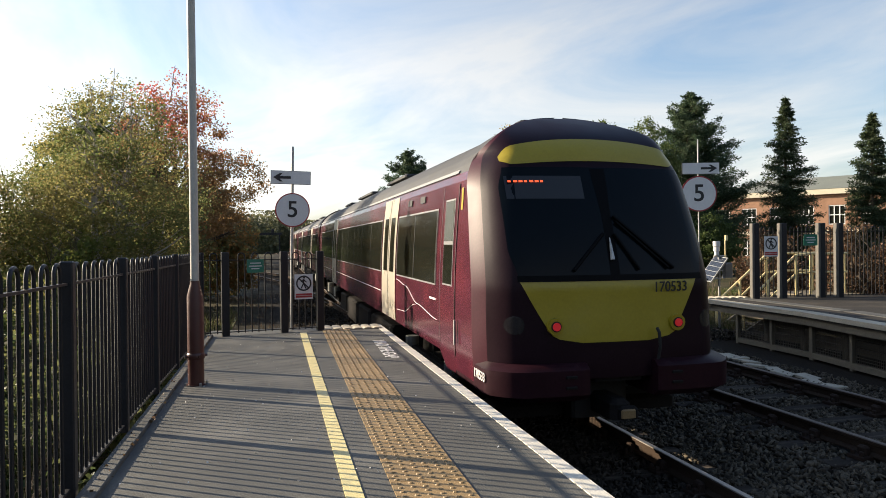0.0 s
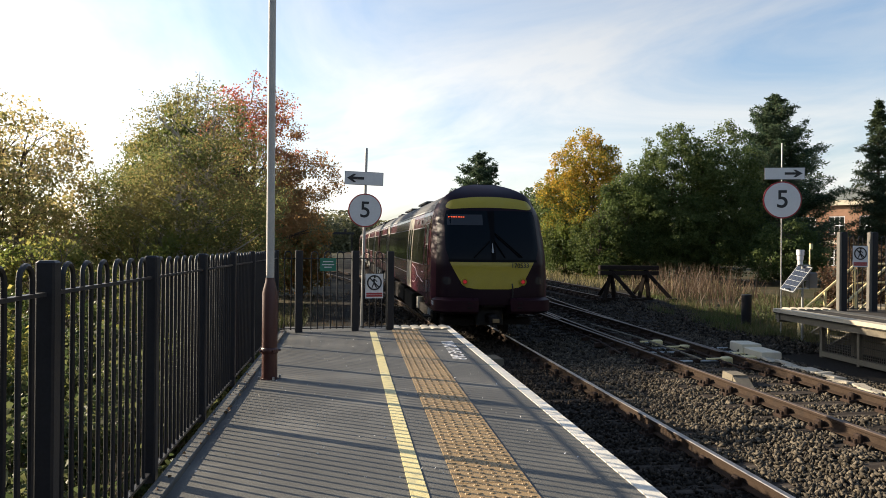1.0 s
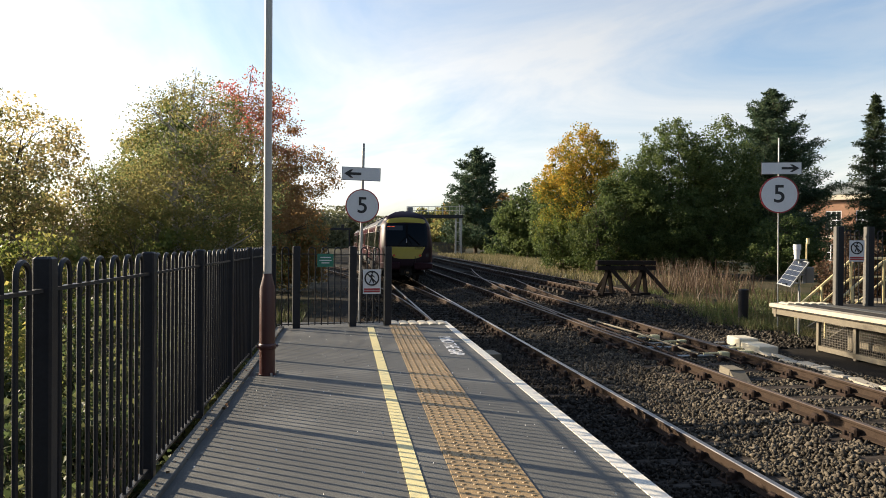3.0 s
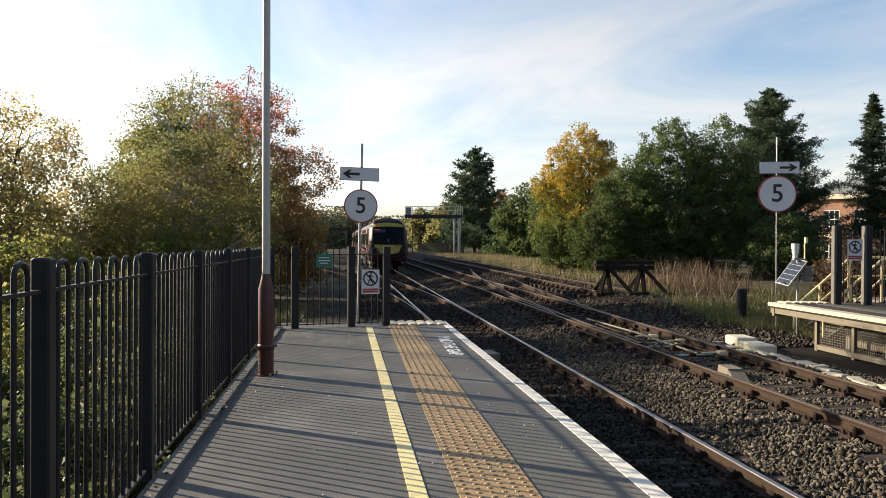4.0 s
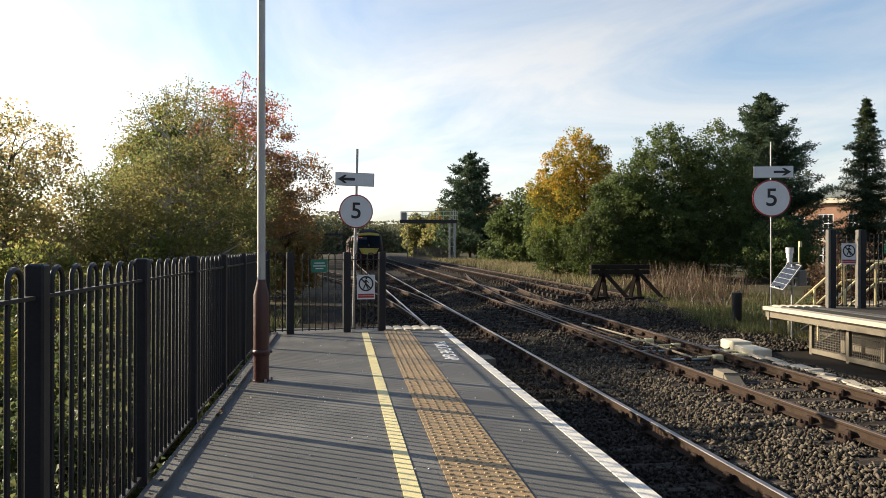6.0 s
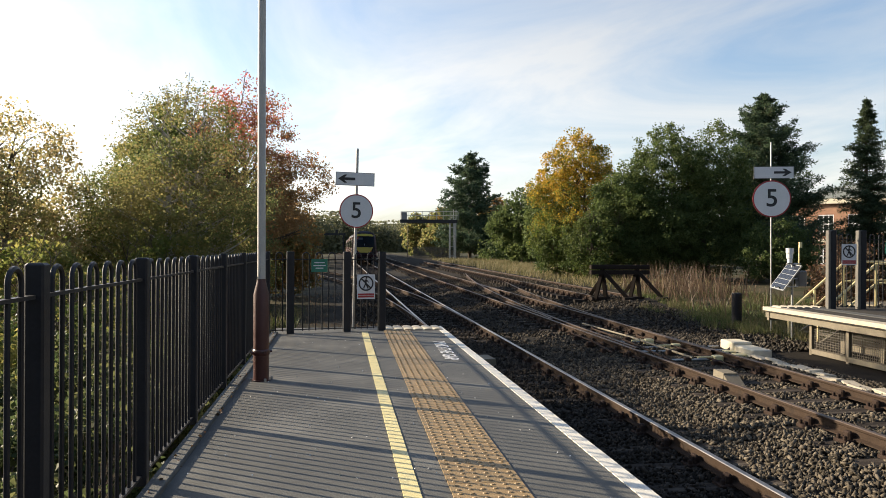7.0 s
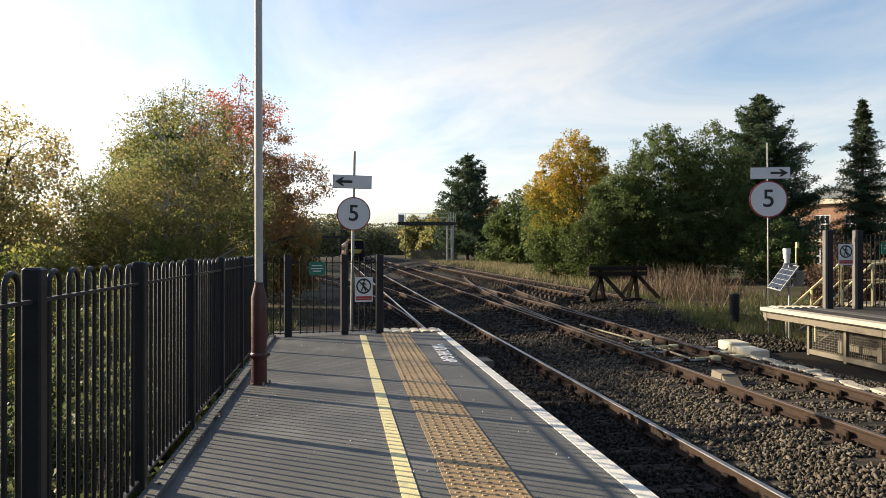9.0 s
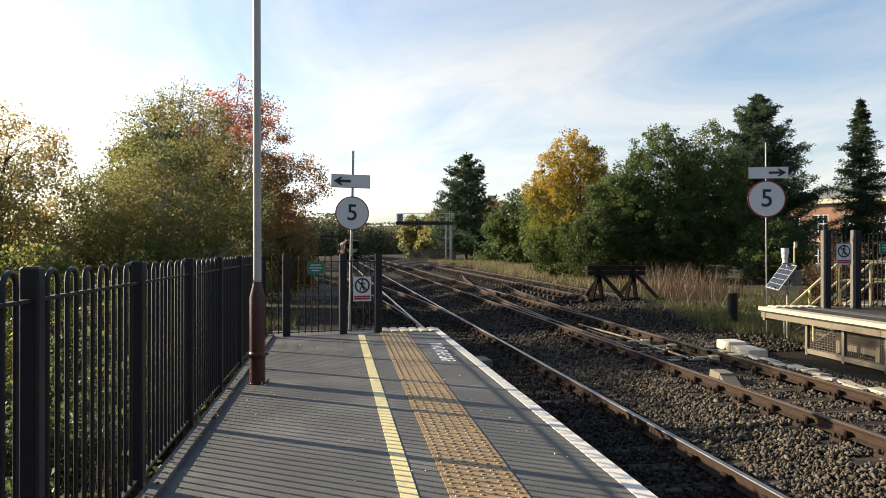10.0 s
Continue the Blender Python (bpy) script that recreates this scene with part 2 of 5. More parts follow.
# leaves
M["leaf_birch"] = leaf_mat("birch_leaves_turning", (0.128, 0.160, 0.055), (0.285, 0.242, 0.095), 0.66)
M["leaf_green"] = leaf_mat("green_leaves", (0.05, 0.078, 0.022), (0.105, 0.125, 0.036), 0.42)
M["leaf_darkgreen"] = leaf_mat("dark_green_leaves", (0.064, 0.096, 0.031), (0.130, 0.160, 0.054), 0.48)
M["leaf_yellow"] = leaf_mat("yellow_autumn_leaves", (0.17, 0.185, 0.034), (0.52, 0.315, 0.04), 0.55, ((0.12, 0.155, 0.036), 2.8, 6.4))
M["leaf_red"] = leaf_mat("red_autumn_leaves", (0.28, 0.14, 0.065), (0.48, 0.10, 0.085), 0.6, ((0.31, 0.19, 0.085), 5.6, 8.4))
M["leaf_orange"] = leaf_mat("orange_autumn_leaves", (0.20, 0.175, 0.065), (0.37, 0.19, 0.065), 0.58)
M["leaf_brown"] = leaf_mat("browning_leaves", (0.25, 0.25, 0.09), (0.46, 0.35, 0.17), 0.66)
M["leaf_olive"] = leaf_mat("olive_leaves", (0.15, 0.18, 0.045), (0.34, 0.30, 0.09), 0.62)
M["needle"] = leaf_mat("dark_conifer_needles", (0.042, 0.074, 0.042), (0.090, 0.122, 0.064), 0.32)
M["needle_spruce"] = leaf_mat("spruce_needles", (0.036, 0.060, 0.032), (0.084, 0.104, 0.05), 0.3)
M["grass"] = leaf_mat("rough_grass", (0.055, 0.085, 0.022), (0.15, 0.13, 0.065), 0.3)
M["pale_grass"] = leaf_mat("pale_dry_grass", (0.11, 0.105, 0.045), (0.26, 0.215, 0.115), 0.35)
M["dry_reed"] = leaf_mat("dry_reeds", (0.082, 0.056, 0.037), (0.175, 0.118, 0.078), 0.3)


# ---- mesh building ----
class MB:
    """Collects vertices and faces of one mesh."""

    def __init__(self):
        self.v, self.f, self.mi = [], [], []

    def add(self, verts, faces, mi=0):
        o = len(self.v)
        self.v.extend([tuple(p) for p in verts])
        self.f.extend([tuple(i + o for i in q) for q in faces])
        self.mi.extend([mi] * len(faces))
        return self

    def box(self, c, s, rz=0.0, ch=0.0, m=None, mi=0):
        """A box of size s at centre c; ch: chamfer of its upright and top edges."""
        hx, hy, hz = s[0] / 2, s[1] / 2, s[2] / 2
        if ch > 0:
            ring = [(hx - ch, -hy), (hx, -hy + ch), (hx, hy - ch), (hx - ch, hy), (-hx + ch, hy), (-hx, hy - ch), (-hx, -hy + ch), (-hx + ch, -hy)]
            ins = [(x * (1 - ch / hx), y * (1 - ch / hy)) for x, y in ring]
            vs = [(x, y, -hz) for x, y in ring] + [(x, y, hz - ch) for x, y in ring] + [(x, y, hz) for x, y in ins]
            fs = [tuple(range(7, -1, -1)), tuple(range(16, 24))]
            for k in (0, 8):
                fs += [(k + i, k + (i + 1) % 8, k + 8 + (i + 1) % 8, k + 8 + i) for i in range(8)]
        else:
            vs = [(x, y, z) for z in (-hz, hz) for x, y in ((-hx, -hy), (hx, -hy), (hx, hy), (-hx, hy))]
            fs = [(3, 2, 1, 0), (4, 5, 6, 7), (0, 1, 5, 4), (1, 2, 6, 5), (2, 3, 7, 6), (3, 0, 4, 7)]
        mt = m or (Matrix.Translation(c) @ Matrix.Rotation(rz, 4, "Z"))
        return self.add([mt @ Vector(p) for p in vs], fs, mi)

    def tube(self, pts, r, n=8, cap=True, mi=0):
        """A tube through points; r: one radius or one each."""
        pts = [Vector(p) for p in pts]
        rs = r if isinstance(r, (list, tuple)) else [r] * len(pts)
        vs, fs = [], []
        ref = None
        for i, p in enumerate(pts):
            d = (pts[min(i + 1, len(pts) - 1)] - pts[max(i - 1, 0)]).normalized()
            if ref is None:
                ref = Vector((1, 0, 0)) if abs(d.x) < 0.9 else Vector((0, 1, 0))
            a = (ref - d * ref.dot(d)).normalized()
            ref = a
            b = d.cross(a)
            vs += [p + (a * math.cos(2 * math.pi * k / n) + b * math.sin(2 * math.pi * k / n)) * rs[i] for k in range(n)]
        for i in range(len(pts) - 1):
            fs += [(i * n + k, i * n + (k + 1) % n, (i + 1) * n + (k + 1) % n, (i + 1) * n + k) for k in range(n)]
        if cap:
            fs += [tuple(range(n - 1, -1, -1)), tuple(range((len(pts) - 1) * n, len(pts) * n))]
        return self.add(vs, fs, mi)

    def disc(self, c, r, t, axis="Y", n=40, mi=0):
        """A round plate of thickness t, its axis along x, y or z."""
        e = {"X": Vector((1, 0, 0)), "Y": Vector((0, 1, 0)), "Z": Vector((0, 0, 1))}[axis] * (t / 2)
        return self.tube([Vector(c) - e, Vector(c) + e], r, n, mi=mi)

    def extrude(self, prof, p0, p1, mi=0):
        """A profile of (side, up) points drawn along p0 to p1."""
        p0, p1 = Vector(p0), Vector(p1)
        d = (p1 - p0).normalized()
        s = Vector((d.y, -d.x, 0)).normalized()
        u = s.cross(d)
        n = len(prof)
        vs = [p + s * a + u * b for p in (p0, p1) for a, b in prof]
        fs = [(i, (i + 1) % n, n + (i + 1) % n, n + i) for i in range(n)] + [tuple(range(n - 1, -1, -1)), tuple(range(n, 2 * n))]
        return self.add(vs, fs, mi)

    def mesh(self, name, mats, smooth=False):
        me = bpy.data.meshes.new(name)
        me.from_pydata(self.v, [], self.f)
        for m in mats if isinstance(mats, (list, tuple)) else [mats]:
            me.materials.append(m)
        if len(me.materials) > 1:
            me.polygons.foreach_set("material_index", self.mi)
        bm = bmesh.new()
        bm.from_mesh(me)
        if len(bm.faces) < 60000:
            bmesh.ops.recalc_face_normals(bm, faces=bm.faces)
        if smooth:
            for fc in bm.faces:
                fc.smooth = True
            for e in bm.edges:
                if len(e.link_faces) == 2 and e.calc_face_angle(0) > radians(38):
                    e.smooth = False
        bm.to_mesh(me)
        bm.free()
        return me


def part(name, mb, material, parent, label="", smooth=False, at=None):
    ob = new(name, mb if isinstance(mb, bpy.types.Mesh) else mb.mesh(name, material, smooth))
    ob.parent = parent
    if at is not None:
        ob.matrix_basis = at
    return tagged(ob, label)


def thing(name, label, category, group="", kind="", at=None, mb=None, material=None, smooth=False):
    ob = new(name, mb.mesh(name, material, smooth) if mb else None)
    if at is not None:
        ob.matrix_basis = at
    return tagged(ob, label, category, group, kind)


def text_mesh(body, size, ext=0.002):
    cu = bpy.data.curves.new("lettering", "FONT")
    cu.body, cu.size, cu.extrude, cu.align_x, cu.align_y = body, size, ext, "CENTER", "CENTER"
    cu.offset = size * 0.010
    ob = bpy.data.objects.new("lettering", cu)
    scene.collection.objects.link(ob)
    dg = bpy.context.evaluated_depsgraph_get()
    me = bpy.data.meshes.new_from_object(ob.evaluated_get(dg))
    bpy.data.objects.remove(ob)
    return me
M["grey_glass"] = mat("pale_cab_glass", (0.10, 0.11, 0.11), 0.15, var=0.1, bump=0.0)
M["leaf_hedge"] = leaf_mat("brown_hedge_leaves", (0.07, 0.05, 0.03), (0.18, 0.10, 0.06), 0.35)
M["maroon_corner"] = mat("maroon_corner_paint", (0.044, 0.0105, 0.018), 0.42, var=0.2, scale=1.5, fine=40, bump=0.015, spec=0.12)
M["leaf_weed"] = leaf_mat("dark_weed_leaves", (0.064, 0.090, 0.036), (0.135, 0.140, 0.058), 0.55)
# pale tones: the haze of distance is put into the leaf colour
M["leaf_far"] = leaf_mat("haze_toned_far_leaves", (0.105, 0.116, 0.064), (0.185, 0.175, 0.092), 0.4)


# ---- ground, tracks ----
RAIL_Z = -0.915
rng = np.random.default_rng(7)


def ss(a, b, x):
    t = min(max((x - a) / (b - a), 0.0), 1.0)
    return t * t * (3 - 2 * t)


def rise(y):
    """The line climbs gently away from the platform."""
    return 0.0062 * min(max(y - 8.0, 0.0), 90.0)


def gz(x, y):
    """Height of the ground: the line's formation, higher towards the siding."""
    z = -1.11 + 0.19 * ss(4.5, 5.6, x) + 0.27 * ss(8.0, 10.0, x) * ss(14, 24, y)
    z += 0.02 * math.sin(x * 1.7 + y * 0.6) * ss(8.4, 10, abs(x))
    return z + 0.5 * ss(-6, -14, x) * ss(-20, 30, y) + rise(y)


def ground_material():
    m = mat("trackside_ground", (0.021, 0.018, 0.0145), 0.9, var=0.4, scale=2.2, fine=34, bump=0.8, tint=(0.018, 0.015, 0.013))
    nt = m.node_tree
    N, L = nt.nodes.new, nt.links.new
    p = nt.nodes["Principled BSDF"]
    src = p.inputs["Base Color"].links[0].from_socket
    co = N("ShaderNodeTexCoord")
    sx = N("ShaderNodeSeparateXYZ")
    L(co.outputs["Object"], sx.inputs[0])
    n = N("ShaderNodeTexNoise"); n.inputs["Scale"].default_value = 0.5; n.inputs["Detail"].default_value = 6
    L(co.outputs["Object"], n.inputs["Vector"])
    # grass and earth away from the rails
    ax = N("ShaderNodeMath"); ax.operation = "SUBTRACT"; ax.inputs[1].default_value = 5.6
    L(sx.outputs["X"], ax.inputs[0])
    ab = N("ShaderNodeMath"); ab.operation = "ABSOLUTE"
    L(ax.outputs[0], ab.inputs[0])
    wob = N("ShaderNodeMath"); wob.operation = "MULTIPLY_ADD"; wob.inputs[1].default_value = 5.0
    L(n.outputs["Fac"], wob.inputs[0]); L(ab.outputs[0], wob.inputs[2])
    mr = N("ShaderNodeMapRange")
    mr.inputs["From Min"].default_value, mr.inputs["From Max"].default_value = 8.2, 10.5
    L(wob.outputs[0], mr.inputs["Value"])
    g = N("ShaderNodeValToRGB")
    g.color_ramp.elements[0].color, g.color_ramp.elements[1].color = (0.026, 0.031, 0.013, 1), (0.065, 0.054, 0.032, 1)
    g.color_ramp.elements[0].position, g.color_ramp.elements[1].position = 0.35, 0.65
    L(n.outputs["Fac"], g.inputs[0])
    mx = N("ShaderNodeMix"); mx.data_type = "RGBA"
    L(mr.outputs[0], mx.inputs["Factor"]); L(src, mx.inputs[6]); L(g.outputs[0], mx.inputs[7])
    L(mx.outputs[2], p.inputs["Base Color"])
    return m


def build_ground():
    xs = [-2500, -900, -300, -120, -60, -40, -30, -24] + [x * 0.75 for x in range(-26, 60)] + [50, 60, 80, 120, 300, 900, 2500]
    ys = [-600, -120, -40, -20] + [y * 1.0 for y in range(-10, 60)] + [y for y in range(60, 180, 6)] + [200, 260, 400, 800, 1600, 3500]
    mb = MB()
    vs = [(x, y, gz(x, y)) for y in ys for x in xs]
    n = len(xs)
    mb.add(vs, [(j * n + i, j * n + i + 1, (j + 1) * n + i + 1, (j + 1) * n + i) for j in range(len(ys) - 1) for i in range(n - 1)])
    return thing("ground", "grey ballast and rough grass beside the railway", "ground", kind="structure", mb=mb, material=ground_material(), smooth=True)


ground = build_ground()

RAILPROF = [(-0.07, 0), (0.07, 0), (0.07, 0.012), (0.012, 0.032), (0.010, 0.105), (0.035, 0.118), (0.036, 0.145), (0.028, 0.153),
            (-0.028, 0.153), (-0.036, 0.145), (-0.035, 0.118), (-0.010, 0.105), (-0.012, 0.032), (-0.07, 0.012)]


def line_x(x0, y):
    """The lines run straight, then bear a little to the left."""
    return x0 - 3.0 * rise(y) / 2.2 - 0.0004 * max(y - 140, 0) ** 2


def rail_mesh(pts, top="rail_top"):
    """A rail through points at the height of its head."""
    mb = MB()
    n = len(RAILPROF)
    vs = []
    for i, p in enumerate(pts):
        p = Vector(p)
        d = (Vector(pts[min(i + 1, len(pts) - 1)]) - Vector(pts[max(i - 1, 0)])).normalized()
        s = Vector((d.y, -d.x, 0)).normalized()
        vs += [p + s * a + Vector((0, 0, b - 0.153)) for a, b in RAILPROF]
    fs, mi = [], []
    for i in range(len(pts) - 1):
        for k in range(n):
            fs.append((i * n + k, i * n + (k + 1) % n, (i + 1) * n + (k + 1) % n, (i + 1) * n + k))
            mi.append(1 if k in (6, 7, 8) else 0)
    mb.add(vs, fs)
    mb.mi = mi
    return mb.mesh("rail", [M["rail_side"], M[top]])


def chair(mb, x, y, z):
    """A cast chair with its keys, on both sides of the rail's foot."""
    mb.box((x, y, z - 0.163), (0.40, 0.20, 0.04), ch=0.008)
    for s in (-1, 1):
        mb.box((x + s * 0.085, y, z - 0.105), (0.075, 0.12, 0.11), ch=0.02)
        for dy in (-.055, .055):
            mb.box((x + s * 0.165, y + dy, z - 0.125), (0.04, 0.04, 0.06), ch=0.008)


def sleeper_mesh(length, w=0.25):
    mb = MB()
    mb.box((0, 0, -0.06), (length, w, 0.13), ch=0.012)
    return mb.mesh("sleeper", M["sleeper"])


def build_track(label, x0, z, y0, y1, span=None, tops=("rail_top", "rail_top"), pitch=0.68, dz=0.0, bend=True, wide=None):
    """span: the y range in which sleepers are pieces of their own; wide: (y0, y1, extra length to the right)."""
    tr = thing("railway_track", label, "railway track", group="railway lines")
    ys = list(np.arange(y0, y1, 6.0)) + [y1]
    for k, top in ((-1, tops[0]), (1, tops[1])):
        part("rail", rail_mesh([((line_x(x0, y) if bend else x0) + k * 0.752, y, z + rise(y) + (dz if k > 0 else 0)) for y in ys], top), None, tr)
    sm = sleeper_mesh(2.6)
    chairs = MB()
    rr = random.Random(int(x0 * 100))
    y = y0 + 0.3
    while y < min(y1, 120):
        x = line_x(x0, y) if bend else x0
        w = wide and wide[0] < y < wide[1]
        ex = wide[2] * (y - wide[0]) / (wide[1] - wide[0]) if w else 0
        me = sm
        if w:
            me = sleeper_mesh(2.6 + ex, 0.30)
        s = part("sleeper", me, None, tr, at=pose(x + ex / 2 + rr.uniform(-.04, .04), y + rr.uniform(-.03, .03), z + rise(y) - 0.180, 0, -math.degrees(dz / 1.5), rr.uniform(-1, 1)))
        if y < 70:
            for k in (-1, 1):
                chair(chairs, x + k * 0.752, y, z + rise(y) + (dz if k > 0 else 0))
        y += pitch
    tagged(part("chair_ironwork", chairs, M["chair_iron"], tr, "rusty iron chairs and keys"), kind="stuff")
    return tr


track_near = build_track("straight railway track with polished rails on timber sleepers", 3.25, RAIL_Z, -14, 230)
track_far = build_track("railway track with brown rails and turnout timbers", 6.64, RAIL_Z + 0.20, -14, 230, tops=("rail_rust", "rail_rust"), dz=0.02, wide=(11, 45, 2.6))
siding = build_track("rusty siding ending at a buffer stop", 10.15, RAIL_Z + 0.40, 25.2, 75, tops=("rail_rust", "rail_rust"))


def build_turnouts():
    """Rails that lead off the lines: to the siding, and to the left line."""
    t = thing("turnout", "brown switch and crossing rails leading across to the siding", "railway turnout", group="railway lines")
    z = RAIL_Z + 0.22

    def swing(x0, y0, x1, y1, n=14):
        pts = []
        for i in range(n + 1):
            s = i / n
            yy = y0 + (y1 - y0) * s
            pts.append((line_x(x0 + (x1 - x0) * s ** 1.8, yy), yy, z + rise(yy)))
        return pts
    part("rail", rail_mesh(swing(5.97, 13.5, 9.6, 52), "rail_rust"), None, t)
    part("rail", rail_mesh(swing(7.31, 13, 10.9, 48), "rail_rust"), None, t)
    for x, y in ((7.35, 33.5), (6.1, 22)):
        part("check_rail", rail_mesh([(line_x(x + a, y + c), y + c, z + rise(y + c)) for a, c in ((-.17, -3), (-.09, -2), (-.02, 2), (0, 3))], "rail_rust"), None, t)
    t2 = thing("turnout", "polished switch rails leading off the near line", "railway turnout", group="railway lines")
    z = RAIL_Z + 0.003
    def lead(x0, y0):
        return [(line_x(x0 - 0.0031 * (y - y0) ** 2, y), y, z + rise(y)) for y in list(range(y0, 46, 2)) + list(range(46, 86, 4))]
    part("rail", rail_mesh(lead(3.96, 20), "rail_rust"), None, t2)
    part("rail", rail_mesh(lead(2.49, 18), "rail_rust"), None, t2)
    me = sleeper_mesh(2.6)
    for k in range(70):
        y = 30.5 + k * .7
        part("sleeper", me, None, t2, at=pose(line_x(3.22 - 0.0031 * (y - 19) ** 2, y), y, RAIL_Z + rise(y) - .185, 0, 0, math.degrees(.0062 * (y - 19))))


build_turnouts()


# ---- the platform ----
PX0, PX1, PY0, PY1 = -1.02, 1.68, -9.0, 11.75


def build_platform():
    mb = MB()
    mb.box(((PX0 + PX1) / 2, (PY0 + PY1) / 2, -0.09), (PX1 - PX0, PY1 - PY0, 0.18))
    pf = thing("platform", "grey decked station platform with worn surface", "railway platform", kind="structure", mb=mb, material=M["deck"])
    # unseen solid core, added so that low sun can't pass under the deck
    w = MB().box(((PX0 + 1.50) / 2, (PY0 + PY1) / 2 - 0.05, -0.70), (1.50 - PX0 - 0.06, PY1 - PY0 - 0.2, 1.02))
    part("support_wall", w, M["concrete"], pf, "unseen concrete wall added under the deck to block the sun")
    mb = MB()
    for y in np.arange(PY0 + 0.5, PY1, 1.8):
        mb.box((1.56, y, -0.62), (0.1, 0.15, 0.9))
    part("trestle", mb, M["sleeper"], pf)
    k = MB().box((PX0 + 0.04, (PY0 + 11.0) / 2, 0.014), (0.10, 11.0 - PY0, 0.036), ch=0.006)
    part("kerb_board", k, M["deck"], pf, "raised grey edge board under the fence")
    part("edge_line", MB().box((PX1 - 0.052, (PY0 + PY1) / 2, 0.003), (0.10, PY1 - PY0 - 0.004, 0.008)), M["white_line"], pf, "white painted platform edge")
    part("edge_nosing", MB().box((PX1 + 0.012, (PY0 + PY1) / 2, -0.06), (0.02, PY1 - PY0, 0.09)), M["sleeper"], pf)
    part("yellow_line", MB().box((0.385, (PY0 + 11.05) / 2, 0.003), (0.095, 11.05 - PY0, 0.007)), M["yellow_line"], pf, "worn yellow safety line")
    # tactile paving, tile by tile
    tm = MB()
    tm.box((0, 0, 0.004), (0.416, 0.395, 0.010))
    for i in range(6):
        for j in range(6):
            cx, cy = (i - 2.5) * 0.068, (j - 2.5) * 0.066
            ring = [[(cx + r * math.cos(a * math.pi / 4), cy + r * math.sin(a * math.pi / 4), zz) for a in range(8)] for r, zz in ((0.0165, 0.008), (0.010, 0.0145))]
            tm.add(ring[0] + ring[1], [(a, (a + 1) % 8, 8 + (a + 1) % 8, 8 + a) for a in range(8)] + [tuple(range(8, 16))])
    me = tm.mesh("tactile_tile", M["tactile"])
    y = PY0 + 0.25
    while y < 11.3:
        part("tactile_tile", me, None, pf, at=pose(0.805 + 0.0125 * (y - 3.7), y, 0.0, 0, 0, -0.7))
        y += 0.4
    t = text_mesh("MIND THE GAP", 0.235, 0.0015)
    t.materials.append(M["white_mark"])
    part("lettering", t, None, pf, "white painted words", at=pose(1.335, 9.0, 0.003, 0, 0, -92))
    return pf


platform = build_platform()


def ridge_panel(ob, w, n, d, h, material):
    """Cream anti-trespass strip: a row of pointed ridges."""
    p = w / n
    for i in range(n):
        mb = MB()
        x = i * p
        prof = [(x, 0), (x + p * .15, h * .75), (x + p * .4, h), (x + p * .6, h), (x + p * .85, h * .75), (x + p, 0)]
        vs = [(a, yy, b) for yy in (0, d) for a, b in prof] + [(x + p / 2, -0.02, 0)]
        m = len(prof)
        mb.add(vs, [(k, k + 1, m + k + 1, m + k) for k in range(m - 1)] + [tuple(range(m)), tuple(range(m, 2 * m))])
        part("ridge", mb, material, ob)
    return ob


pan = thing("anti_trespass_panel", "cream ridged anti-trespass panel at the platform end", "safety panel", at=pose(0.70, 11.22, 0.004))
ridge_panel(pan, 0.94, 6, 0.5, 0.024, M["cover_worn"])


# ---- fence ----
FX, FTOP, FRAIL = -1.078, 1.245, 1.13


def hoop_mesh(top=FTOP):
    mb = MB()
    pts = [(0, -0.05, 0.035)] + [(0, -0.05 * math.cos(a), top - 0.06 + 0.05 * math.sin(a)) for a in np.linspace(0, math.pi, 9)] + [(0, 0.05, 0.035)]
    mb.tube(pts, 0.0102, 6)
    return mb.mesh("hoop_bar", M["black_steel"], True)


HOOP = hoop_mesh()


def post_mesh(s=0.068, h=1.25):
    return MB().box((0, 0, h / 2), (s, s, h), ch=0.008).mesh("post", M["black_steel"])


POST = post_mesh()
GATE_POST = post_mesh(0.11)


def fence_run(fence, p0, p1, posts=(True, True), h=0.0, hoop=None, rail_z=FRAIL, post=None):
    """One panel between two posts: hoops, two rails."""
    p0, p1 = Vector(p0), Vector(p1)
    d = p1 - p0
    ln = d.length
    a = math.degrees(math.atan2(-d.x, d.y))
    for z in (rail_z, 0.055):
        rails = MB()
        rails.box((0, 0, 0), (1, 1, 1), m=Matrix.Translation((p0 + p1) / 2 + Vector((0, 0, z))) @ Matrix.Rotation(radians(a), 4, "Z") @ Matrix.Diagonal((0.03, ln - 0.1, 0.014, 1)))
        part("rail", rails, M["black_steel"], fence)
    n = max(1, int((ln - 0.12) / 0.2))
    for i in range(n):
        s = (i + 0.5 + (ln / 0.2 - n) / 2) * 0.2 / ln
        q = p0 + d * s
        part("hoop_bar", hoop or HOOP, None, fence, at=pose(q.x, q.y, q.z + h, 0, 0, a))
    for use, p in zip(posts, (p0, p1)):
        if use:
            part("post", post or POST, None, fence, at=pose(p.x, p.y, p.z, 0, 0, a))


side_fence = thing("bow_top_fence", "black bow-top steel railing along the platform", "fence", group="platform fences")
for k in range(-6, 6):
    fence_run(side_fence, (FX, 2.725 + 1.362 * k, 0), (FX, 2.725 + 1.362 * (k + 1), 0), (True, k == 5))
end_fence = thing("bow_top_fence", "black bow-top steel railing across the platform end", "fence", group="platform fences")
fence_run(end_fence, (FX, 10.94, 0), (-0.75, 11.0, 0), (False, True), post=GATE_POST)
fence_run(end_fence, (-0.75, 11.0, 0), (0.105, 11.18, 0), (False, True), post=GATE_POST)
